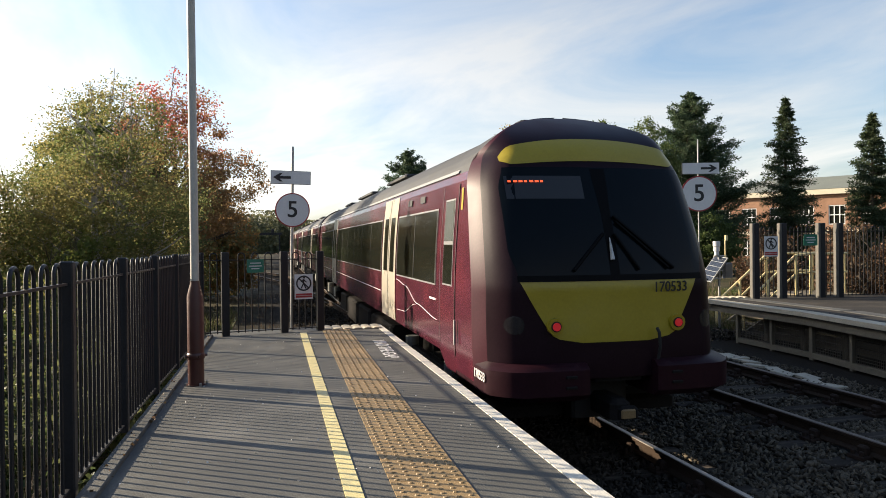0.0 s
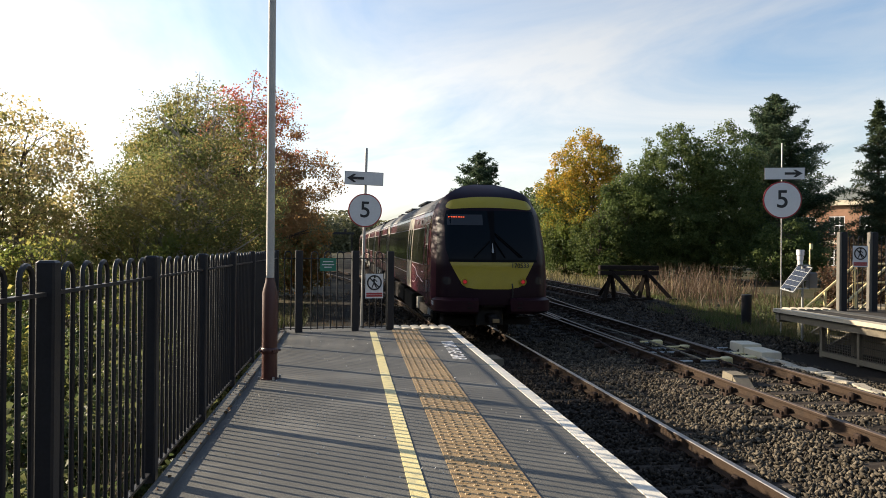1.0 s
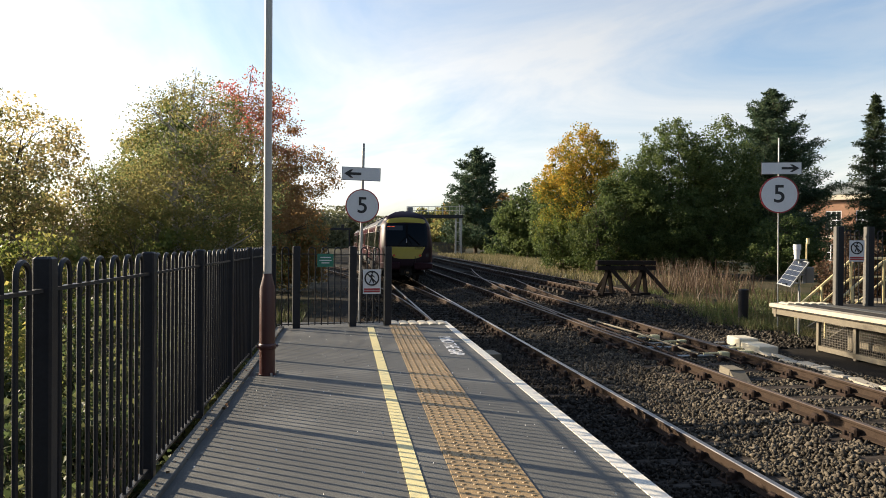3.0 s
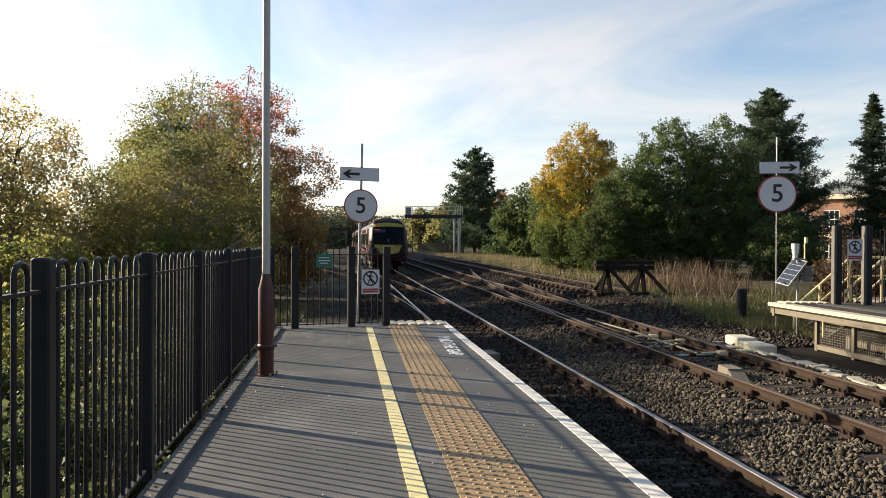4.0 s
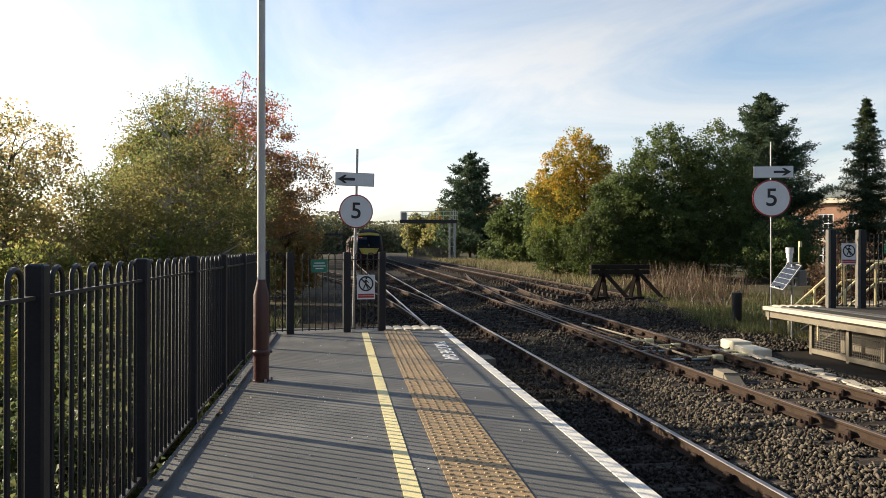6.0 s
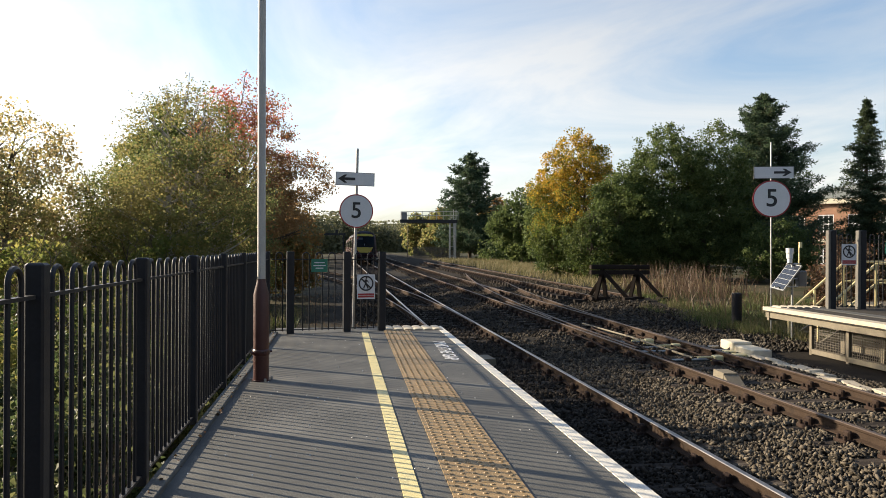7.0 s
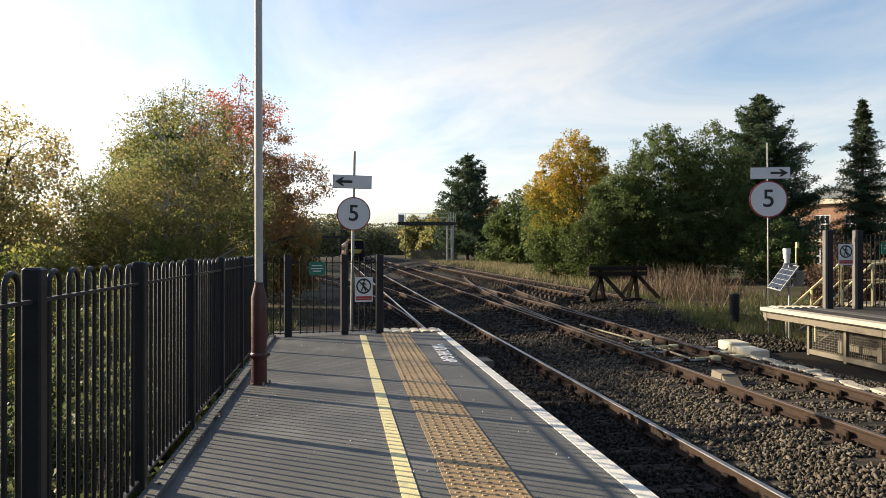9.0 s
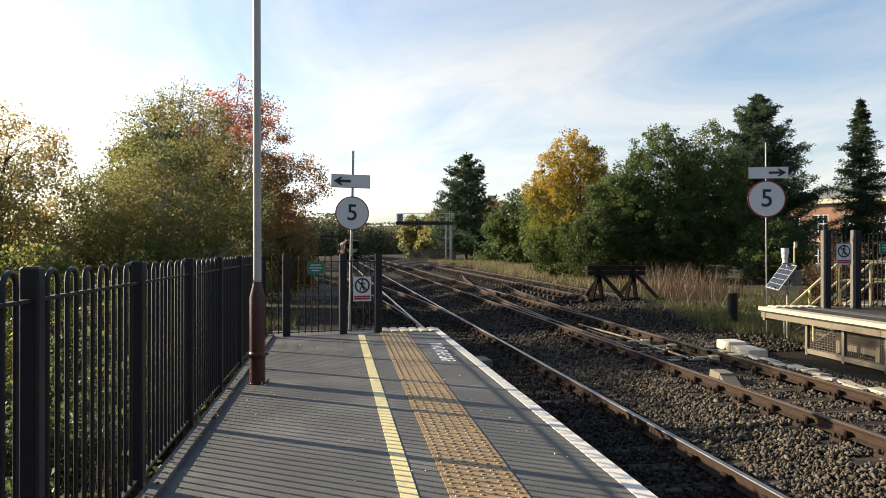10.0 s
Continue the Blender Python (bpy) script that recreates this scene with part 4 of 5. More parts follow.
def undergrowth():
    """Scrub at the foot of the far trees, on both sides of the lines."""
    r = np.random.default_rng(15)
    cs = []
    for k in range(60):
        b, d = (r.uniform(13.5, 30), r.uniform(84, 112)) if k < 36 else (r.uniform(-14, -3.5), r.uniform(118, 150))
        x, y = place(b, d)
        h = r.uniform(1.8, 3.2)
        p = np.clip(r.normal(size=(1500, 3)), -1.7, 1.7) * np.array([2.4, 2.0, h * .32]) + np.array([x, y, h * .45 - .5])
        p[:, 2] = np.clip(p[:, 2], -.6, h)
        cs.append(p)
    ob = new("undergrowth", cards(np.concatenate(cs), 0.34, M["leaf_darkgreen"], "undergrowth", seed=15))
    return tagged(ob, "dark scrub along the foot of the far trees", "undergrowth", kind="stuff")


undergrowth()


# ---- the train ----
CAR, HW = 23.4, 1.345


def half_w(z):
    """Half the body's width at a height over the rails."""
    if z < 1.3:
        return HW - 0.10 * ((1.3 - z) / 1.0) ** 2
    if z < 2.75:
        return HW - 0.07 * ((z - 1.3) / 1.45) ** 2
    u = min((z - 2.75) / 0.97, 1.0)
    return (HW - 0.07) * max(1 - u ** 2.15, 0.0) ** 0.52


def nose(x, z):
    """How far the cab end lies back at (x, z)."""
    rake = 0.05 * ss(1.0, 1.85, z) + (0.52 * ((z - 1.8) / 1.4) ** 1.25 if z > 1.8 else 0) + (0.75 * ((z - 3.15) / .62) ** 2 if z > 3.15 else 0)
    u = min(abs(x) / max(half_w(min(z, 3.2)), .4), 1.0)
    return rake + 0.15 * u ** 2 + (0.40 * ((u - 0.72) / 0.28) ** 2.1 if u > 0.72 else 0)


def patch(lo, hi, z0, z1, nx=24, nz=18, out=0.006):
    """A panel that follows the cab end between the sides lo(z), hi(z)."""
    mb = MB()
    vs = []
    for j in range(nz + 1):
        z = z0 + (z1 - z0) * j / nz
        for i in range(nx + 1):
            x = lo(z) + (hi(z) - lo(z)) * i / nx
            vs.append((x, nose(x, z) - out, z))
    return mb.add(vs, [(j * (nx + 1) + i, j * (nx + 1) + i + 1, (j + 1) * (nx + 1) + i + 1, (j + 1) * (nx + 1) + i) for j in range(nz) for i in range(nx)])


def arched(x0, x1, zb, zt, nx=30, nz=10, out=0.007):
    """A panel on the cab end between a lower and an upper curve zb(x), zt(x)."""
    vs = []
    for j in range(nz + 1):
        for i in range(nx + 1):
            x = x0 + (x1 - x0) * i / nx
            z = zb(x) + (zt(x) - zb(x)) * j / nz
            vs.append((x, nose(x, z) - out, z))
    return MB().add(vs, [(j * (nx + 1) + i, j * (nx + 1) + i + 1, (j + 1) * (nx + 1) + i + 1, (j + 1) * (nx + 1) + i) for j in range(nz) for i in range(nx)])


def side_panel(y0, y1, z0, z1, s=-1, out=0.005, nz=6):
    """A panel on a body side that follows its curve."""
    vs = []
    for j in range(nz + 1):
        z = z0 + (z1 - z0) * j / nz
        vs += [(s * (half_w(z) + out), y, z) for y in (y0, y1)]
    return MB().add(vs, [(2 * j, 2 * j + 1, 2 * j + 3, 2 * j + 2) for j in range(nz)])


def low_roof(z):
    """The roof behind the cab is a little flatter than the cab's dome."""
    return z if z < 3.0 else 3.0 + (z - 3.0) * 0.90


def build_carriage(cab):
    c = thing("railway_carriage", "maroon diesel train carriage with cream doors" + (", rear cab with yellow panels" if cab else ""), "train carriage", group="departing train")
    zs = [0.98, 1.1, 1.3, 1.6, 1.9, 2.2, 2.55, 2.75, 2.94, 3.04, 3.14, 3.25, 3.37, 3.46, 3.54, 3.61, 3.655, 3.688, 3.708, 3.719]
    body, roof = MB(), MB()
    for s in (-1, 1):
        rows = [[(s * half_w(z), nose(half_w(z), z) if cab else 0.12, z), (s * half_w(z), 2.0, low_roof(z)), (s * half_w(z), CAR, low_roof(z))] for z in zs]
        for j in range(len(zs) - 1):
            dst = body if zs[j] < 3.0 else roof
            for k in range(2):
                dst.add([rows[j][k], rows[j][k + 1], rows[j + 1][k + 1], rows[j + 1][k]], [(0, 1, 2, 3)])
    end = [(s * half_w(z), CAR, low_roof(z)) for s, seq in ((-1, zs), (1, zs[::-1])) for z in seq]
    body.add(end, [tuple(range(len(end)))])
    if not cab:
        body.add([(x, 0.12, z) for x, _, z in end], [tuple(range(len(end)))])
        body.add([(-0.6, -0.25, 0.9), (0.6, -0.25, 0.9), (0.6, -0.25, 3.0), (-0.6, -0.25, 3.0), (-0.6, 0.12, 0.9), (0.6, 0.12, 0.9), (0.6, 0.12, 3.0), (-0.6, 0.12, 3.0)],
                 [(0, 1, 2, 3), (0, 1, 5, 4), (1, 2, 6, 5), (2, 3, 7, 6), (3, 0, 4, 7)])
    body.add([(s * half_w(.98), y, .98) for y in (0.6, CAR) for s in (-1, 1)], [(0, 1, 3, 2)])
    part("body", body, M["maroon"], c, "maroon painted body side", True)
    part("roof", roof, M["train_roof"], c, "grey curved roof", True)
    for s in (-1, 1):
        part("gutter_strip", side_panel(1.42, CAR - .05, 3.045, 3.085, s, 0.016, 2), M["sign_back"], c)
        # doors and windows
        d0 = (5.05, 15.6) if cab else (5.2, 15.8)
        for d in d0:
            dr = part("door", side_panel(d, d + 1.38, 1.0, 3.0, s, 0.012), M["cream_door"], c, "cream double sliding door")
            for k in (0.16, 0.80):
                part("door_window", side_panel(d + k, d + k + .38, 1.78, 2.68, s, 0.018), M["train_glass"], dr)
            part("door_seam", side_panel(d + .675, d + .705, 1.02, 2.98, s, 0.016), M["rubber"], dr)
        spans = ((2.2, d0[0] - .12), (d0[0] + 1.55, d0[1] - .25), (d0[1] + 1.6, CAR - 1.2)) if cab else ((1.2, d0[0] - .25), (d0[0] + 1.6, d0[1] - .25), (d0[1] + 1.6, CAR - 1.2))
        for a, b in spans:
            wn = part("window", side_panel(a, b, 1.76, 2.66, s, 0.008), M["train_glass"], c, "tinted window band")
            part("window_frame", side_panel(a - .022, b + .022, 1.738, 2.682, s, 0.0055), M["sign_back"], wn)
            n = max(1, round((b - a) / 1.55))
            for k in range(n + 1):
                yy = a + (b - a) * k / n
                part("window_post", side_panel(yy - .010, yy + .010, 1.76, 2.66, s, 0.0115), M["rubber"], wn)
        part("lower_line", side_panel(6.6, CAR - 1, 1.385, 1.397, s, 0.006), M["white_mark"], c)
        for a in (3.0, 3.9) if cab else (9.0,):
            part("vent", side_panel(a, a + .3, 2.80, 2.89, s, 0.01), M["rubber"], c)
        part("lettering_bar", side_panel(2.15, 2.5, 1.555, 1.58, s, 0.007), M["white_mark"], c)
        if cab:
            def sweep(pts):
                out = []
                for i in range(len(pts) - 1):
                    for k in range(8):
                        u = k / 8
                        out.append((pts[i][0] + (pts[i + 1][0] - pts[i][0]) * u, pts[i][1] + (pts[i + 1][1] - pts[i][1]) * (u * u * (3 - 2 * u))))
                out.append(pts[-1])
                return [(s * (half_w(z) + .003), y, z) for y, z in out]
            part("swoosh_line", MB().tube(sweep([(4.95, 1.68), (4.2, 1.62), (3.3, 1.42), (2.1, 1.32)]), .004, 5), M["white_mark"], c)
            part("swoosh_line", MB().tube(sweep([(4.9, 1.20), (4.3, 1.22), (3.4, 1.40)]), .004, 5), M["white_mark"], c)
    # roof pods
    for a, w, ln in ((8.0, 1.2, 2.4), (13.0, 1.2, 3.0), (18.5, 1.1, 2.0)):
        part("roof_pod", MB().box((0 if a > 2 else -.35, a + ln / 2, 3.645), (w, ln, 0.07), ch=0.03), M["train_roof"], c)
    # under the floor
    for a, ln, z, h in ((6.6, 2.6, .48, .5), (9.6, 1.9, .5, .5), (11.9, 2.2, .46, .56), (14.5, 1.6, .5, .48)):
        part("equipment_case", MB().box((0, a + ln / 2, z), (2.35, ln, h), ch=0.05), M["underframe"], c)
    for y0 in (3.7, CAR - 3.7):
        bg = part("bogie", MB().box((1.05, y0, .5), (.16, 3.3, .22), ch=.04).box((-1.05, y0, .5), (.16, 3.3, .22), ch=.04).box((0, y0, .52), (2.0, .7, .2)), M["underframe"], c, "grimy steel bogie frame")
        for dy in (-1.3, 1.3):
            part("wheelset", MB().disc((.75, y0 + dy, .42), .42, .13, "X", 28).disc((-.75, y0 + dy, .42), .42, .13, "X", 28).tube([(-.75, y0 + dy, .42), (.75, y0 + dy, .42)], .08, 8), M["underframe"], bg, "", True)
            for s in (-1, 1):
                part("spring", MB().tube([(s * 1.08, y0 + dy, .42), (s * 1.08, y0 + dy, .75)], .11, 10), M["grey_steel"], bg)
        for s in (-1, 1):
            part("step_board", MB().box((s * 1.28, y0 - 1.9 if y0 < 8 else y0 + 1.9, .52), (.16, .5, .03)), M["underframe"], c)
    if not cab:
        return c
    # cab end
    def edge(z):
        return half_w(z) * (0.93 + 0.04 * ss(2.9, 3.5, z))
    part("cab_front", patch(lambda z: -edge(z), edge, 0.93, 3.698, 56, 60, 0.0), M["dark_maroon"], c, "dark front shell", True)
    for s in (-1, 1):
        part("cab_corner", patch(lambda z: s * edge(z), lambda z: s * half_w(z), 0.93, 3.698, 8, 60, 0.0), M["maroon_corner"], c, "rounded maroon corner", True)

    for s in (-1, 1):
        vs = [(s * half_w(z), y, z) for z in (0.80, 0.86, 0.92, 0.985) for y in (nose(half_w(z), z) + .02, 1.3, 2.0 + (z - .98) * 1.6)]
        part("cab_skirt", MB().add(vs, [(3 * a + k, 3 * a + k + 1, 3 * a + k + 4, 3 * a + k + 3) for a in range(3) for k in range(2)]), M["maroon"], c, "maroon lower cab skirt", True)

    def low_w(z):
        u = (z - 1.28) / 0.60
        return 0.62 + 0.36 * u ** .85 if u > .1 else 0.38 + 0.29 * (max(u, 0) / .1) ** .5
    part("warning_panel", patch(lambda z: -low_w(z), lambda z: low_w(z) - .05, 1.28, 1.88, 30, 16, 0.007), M["train_yellow"], c, "yellow lower warning panel", True)

    part("warning_band", arched(-1.0, 1.0, lambda x: 3.105 - .05 * x * x + .05 * max(abs(x) - .9, 0) / .1, lambda x: 3.365 - .12 * abs(x) ** 2.2 - .09 * (max(abs(x) - .86, 0) / .14) ** 2, 44, 10), M["train_yellow"], c, "yellow upper warning band", True)

    def screen_w(z):
        return 1.055 - .07 * ss(2.2, 1.9, z) - .06 * ss(2.8, 3.06, z)
    ws = part("windscreen", patch(lambda z: -screen_w(z), screen_w, 1.905, 3.035, 30, 20, 0.006), M["screen_glass"], c, "large dark windscreen", True)
    part("screen_post", patch(lambda z: -.05 - .03 * ss(2.5, 3.0, z), lambda z: .05 + .03 * ss(2.5, 3.0, z), 1.93, 3.02, 4, 10, 0.009), M["black_gloss"], ws)
    part("screen_seal", patch(lambda z: -1.0, lambda z: 1.0, 1.875, 1.935, 24, 2, 0.012), M["black_gloss"], ws, "black rubber seal under the windscreen")
    part("destination_display", patch(lambda z: -1.0, lambda z: -.20, 2.70, 2.94, 6, 4, 0.012), M["sign_black"], ws, "dark destination display")
    for k in range(7):
        x = -.97 + k * .055
        part("display_light", patch(lambda z: x, lambda z: x + (.04 if k % 3 else .03), 2.872, 2.892, 2, 2, 0.016), M["led_orange"], ws, "orange lit letters")
    for x0, z0, x1, z1 in ((-.08, 2.34, -.44, 1.98), (.06, 2.52, .66, 1.99), (.08, 2.46, .60, 1.99), (.04, 2.34, .26, 1.98)):
        part("wiper", MB().tube([(x0, nose(x0, z0) - .03, z0), (x1, nose(x1, z1) - .03, z1)], .017, 6), M["black_gloss"], ws)
    part("wiper_arm", MB().tube([(-.02, nose(0, 2.28) - .03, 2.30), (-.015, nose(0, 2.1) - .03, 2.08)], [.006, .026], 6), M["grey_steel"], ws, "pale wiper arm")
    for s in (-1, 1):
        x = s * .655
        lm = part("tail_lamp", MB().disc((x, nose(x, 1.445) - .02, 1.445), .082, .05, n=24), M["train_yellow"], c, "tail lamp in a yellow surround")
        part("lamp_ring", MB().disc((x, nose(x, 1.445) - .047, 1.445), .052, .012, n=24), M["rubber"], lm)
        part("lens", MB().disc((x, nose(x, 1.445) - .05, 1.445), .040, .03, n=20), M["tail_red"], lm, "glowing red lens")
        part("headlamp", patch(lambda z: s * 1.04 - max(.0081 - (z - 1.46) ** 2, 0) ** .5, lambda z: s * 1.04 + max(.0081 - (z - 1.46) ** 2, 0) ** .5, 1.37, 1.55, 10, 14, .006), M["lamp_glass"], c, "round headlamp")
    tx = text_mesh("170533", 0.145, 0.002)
    tx.materials.append(M["sign_black"])
    part("fleet_number", tx, None, c, "black fleet number", at=pose(.60, nose(.60, 1.80) - .022, 1.80, 90, 0, 10))
    tx = text_mesh("170533", 0.125, 0.002)
    tx.materials.append(M["white_mark"])
    part("fleet_number", tx, None, c, "white fleet number", at=pose(-1.330, .36, .955, 90, 0, -90))
    for s in (-1, 1):
        plan = [(.36, -.10)] + [(.42 + .89 * k / 24, -.12 + .05 * (k / 24) ** 2 + .23 * max((k / 24 - .60) / .40, 0) ** 2.2) for k in range(25)] + [(1.325, .22), (1.325, 1.27), (.36, 1.27)]
        mb = MB()
        n = len(plan)
        vs = []
        for z, e in ((.74, .07), (.80, .0), (1.04, .0), (1.09, .07)):
            vs += [(s * (x - e * (1 if x > .5 else 0)), y + (e if y < 1 else 0), z) for x, y in plan]
        mb.add(vs, [tuple(range(n)), tuple(range(3 * n, 4 * n))] + [(r * n + k, r * n + (k + 1) % n, (r + 1) * n + (k + 1) % n, (r + 1) * n + k) for r in range(3) for k in range(n)])
        part("end_pod", mb, M["pod_shade_maroon"], c, "maroon bumper pod with shade put into its colour", True)
        for z in (.88, .98):
            part("socket", MB().box((s * .56, -.125, z), (.11, .03, .025), ch=.006), M["underframe"], c)
    # solid black block stands for the shade inside the coupler's recess
    part("recess_shade", MB().box((0, .78, .72), (.62, .7, .56), ch=.03), M["rubber"], c, "black block for the shade of the coupler recess")
    part("skirt", MB().box((0, .95, .50), (2.1, .5, .16), ch=.05), M["underframe"], c, "dark lower valance")
    part("drawbar_frame", MB().box((.02, .30, .92), (.52, .5, .07), ch=.02), M["underframe"], c)
    part("coupler", MB().box((0, .25, .62), (.22, .6, .20), ch=.05).box((.05, -.07, .60), (.20, .10, .12), ch=.03), M["underframe"], c, "steel automatic coupler")
    part("coupler_face", MB().box((.02, -.135, .60), (.15, .03, .085), ch=.012), M["tactile"], c, "buff coupler face plate")
    part("hose", MB().tube([(.40, -.02, 1.40), (.40, -.06, 1.36), (.41, -.06, 1.22), (.41, .0, 1.02)], .016, 8), M["rubber"], c)
    part("cab_roof_cap", MB().box((-.42, 1.45, 3.60), (.26, .34, .12), ch=.04), M["rubber"], c, "small black aerial cover")
    for s in (-1, 1):
        part("label_plate", side_panel(1.06, 1.13, 2.62, 2.86, s, 0.006), M["train_yellow"], c, "small yellow label")
    for s in (-1, 1):
        dd = part("cab_door", side_panel(1.24, 1.94, 1.0, 2.92, s, 0.006), M["maroon"], c, "maroon cab door with grey framed window")
        part("door_window", side_panel(1.35, 1.80, 1.77, 2.76, s, 0.010), M["sign_back"], dd)
        part("pane", side_panel(1.37, 1.78, 1.79, 2.24, s, 0.014), M["train_glass"], dd)
        part("pane", side_panel(1.37, 1.78, 2.28, 2.74, s, 0.014), M["grey_glass"], dd)
        for yy in (1.24, 1.94):
            part("door_seam", side_panel(yy - .008, yy + .008, 1.0, 2.92, s, 0.009), M["rubber"], dd)
        part("door_handle", MB().tube([(s * (half_w(1.2) + .03), 1.14, 1.15), (s * (half_w(1.2) + .03), 1.14, 1.42)], .015, 8), M["grey_steel"], dd)
    return c


rear = build_carriage(True)
middle = build_carriage(False)
front = build_carriage(False)

# seconds, distance of the rear cab along the line
RUN = [(0, 6.35), (0.5, 10.7), (1, 15.3), (1.5, 19.9), (2, 24.7), (2.5, 29.6), (3.25, 38.4), (4, 47.3), (4.5, 52.5), (5, 57.0), (5.5, 62.4), (6.25, 70.3), (7, 78.0), (7.5, 83.0),
       (8, 88.2), (8.5, 93.8), (9, 99.6), (9.5, 105.7), (10, 112.0)]


def on_line(s):
    """The pose of a carriage whose rear end is at s: both bogies on the rails."""
    a = Vector((line_x(3.25, s + 3.7), s + 3.7, RAIL_Z + rise(s + 3.7)))
    b = Vector((line_x(3.25, s + CAR - 3.7), s + CAR - 3.7, RAIL_Z + rise(s + CAR - 3.7)))
    d = (b - a).normalized()
    o = a - d * 3.7
    return pose(o.x, o.y, o.z, math.degrees(math.asin(d.z)), 0, math.degrees(math.atan2(-d.x, d.y)))


def motions():
    for k, ob in enumerate((rear, middle, front)):
        walk(ob, [(t, on_line(s + k * (CAR + 0.5))) for t, s in RUN])


# ---- the opposite platform ----
def build_opposite():
    edge = [(8.28, -8.0), (8.45, 4.0), (9.15, 9.0), (9.55, 11.3), (9.70, 15.1)]
    right = [(15.5, 14.3), (15.5, -8.0)]
    poly = edge + right
    mb = MB()
    n = len(poly)
    mb.add([(x, y, z) for z in (-0.10, 0.0) for x, y in poly], [tuple(range(n - 1, -1, -1)), tuple(range(n, 2 * n))] + [(i, (i + 1) % n, n + (i + 1) % n, n + i) for i in range(n)])
    pf = thing("opposite_platform", "timber station platform across the tracks with a white edge", "railway platform", kind="structure", mb=mb, material=M["far_deck"])
    for (x0, y0), (x1, y1) in zip(edge[:-1], edge[1:]):
        part("edge_line", MB().extrude([(-.02, -.075), (.26, -.075), (.26, .006), (-.02, .006)], (x0, y0, 0), (x1, y1, 0)), M["cover_worn"], pf, "cream platform edge")
        part("beam", MB().extrude([(.05, -.24), (.15, -.24), (.15, -.11), (.05, -.11)], (x0, y0, 0), (x1, y1, 0)), M["platform_timber"], pf, "pale timber beam")
        d = Vector((x1 - x0, y1 - y0, 0))
        ln = d.length
        d.normalize()
        s = Vector((d.y, -d.x, 0))
        part("tactile_strip", MB().extrude([(.80, -.002), (1.15, -.002), (1.15, .007), (.80, .007)], (x0, y0, 0), (x1, y1, 0)), M["deck"], pf, "weathered tactile strip")
        if y1 < 6:
            continue
        # framed wire-mesh screens below the edge, boarding behind; the last metre and a half is left open
        ln -= 1.5 if y1 > 12 else 0.0
        turn = math.atan2(d.y, d.x)
        o = Vector((x0, y0, 0)) + s * .20
        lo, hi = -.80, -.25
        n = max(2, round(ln / 1.25))
        for k in range(n + 1):
            q = o + d * (ln * k / n)
            part("trestle_post", MB().box((q.x, q.y, (lo - .1 + hi) / 2), (.075, .07, hi - lo + .1), rz=turn), M["platform_timber"], pf)
            b = q + s * .75
            g = gz(b.x, b.y)
            part("trestle_post", MB().box((b.x, b.y, (g + hi) / 2), (.12, .12, hi - g + .06), rz=turn), M["platform_timber"], pf)
            part("brace", MB().tube([(b.x, b.y, -.40), (b.x + d.x * .45, b.y + d.y * .45, -.27)], .04, 4), M["platform_timber"], pf)
        part("bottom_rail", MB().extrude([(-.035, lo - .06), (.035, lo - .06), (.035, lo + .04), (-.035, lo + .04)], o, o + d * ln), M["platform_timber"], pf, "pale timber bottom rail")
        wires = MB()
        for k in range(11):
            z = lo + .05 + .05 * k
            wires.extrude([(.010, z), (.016, z), (.016, z + .008), (.010, z + .008)], o, o + d * ln)
        k = .03
        while k < ln:
            q = o + d * k + s * .02
            wires.box((q.x, q.y, (lo + hi) / 2), (.008, .006, hi - lo), rz=turn)
            k += .05
        tagged(part("wire_mesh", wires, M["mesh_wire"], pf, "dusty welded wire mesh"), kind="stuff")
        for z in (-.52, -.66, -.80):
            part("board", MB().extrude([(-.02, z), (.02, z), (.02, z + .12), (-.02, z + .12)], o + s * .82, o + s * .82 + d * ln), M["platform_timber"], pf, "weathered side board")
    part("end_beam", MB().extrude([(.05, -.30), (.15, -.30), (.15, -.11), (.05, -.11)], (9.75, 15.08, 0), (15.5, 14.3, 0)), M["platform_timber"], pf)
    return pf


opposite = build_opposite()
pan_b = thing("anti_trespass_panel", "cream ridged anti-trespass panel at the platform end", "safety panel", at=pose(9.80, 14.62, 0.004, 0, 0, -7.5))
ridge_panel(pan_b, 1.05, 6, 0.42, 0.035, M["cover_worn"])

far_fence = thing("bow_top_fence", "dark bow-top railing across the far platform end", "fence", group="platform fences")
TALL = MB().box((0, 0, .88), (.12, .13, 1.76), ch=.01).mesh("post", M["black_steel"])
# pale strip beside each dark post: its sunlit left face, put in as colour
LIT_FACE = MB().box((0, 0, .88), (.06, .13, 1.76), ch=.01).mesh("post", M["grey_post"])
for x, y in ((10.93, 14.42), (11.60, 14.33), (12.55, 14.2), (13.0, 14.14)):
    part("post", TALL, None, far_fence, at=pose(x, y, 0, 0, 0, -7.5))
    part("post", LIT_FACE, None, far_fence, at=pose(x - .093, y + .012, 0, 0, 0, -7.5))
HIGH = hoop_mesh(1.68)
for a, c in ((10.93, 11.48), (11.60, 12.43), (12.55, 12.88), (13.0, 14.3), (14.3, 15.5)):
    fence_run(far_fence, (a, 14.42 - .134 * (a - 10.93), 0), (c, 14.42 - .134 * (c - 10.93), 0), (False, a > 12.9), hoop=HIGH, rail_z=1.56, post=TALL)
no_b = build_no_entry(pose(11.23, 14.28, 1.22, 0, 0, -7.5), 0.335, 0.47, "white no-walking sign with red text on the far railing")
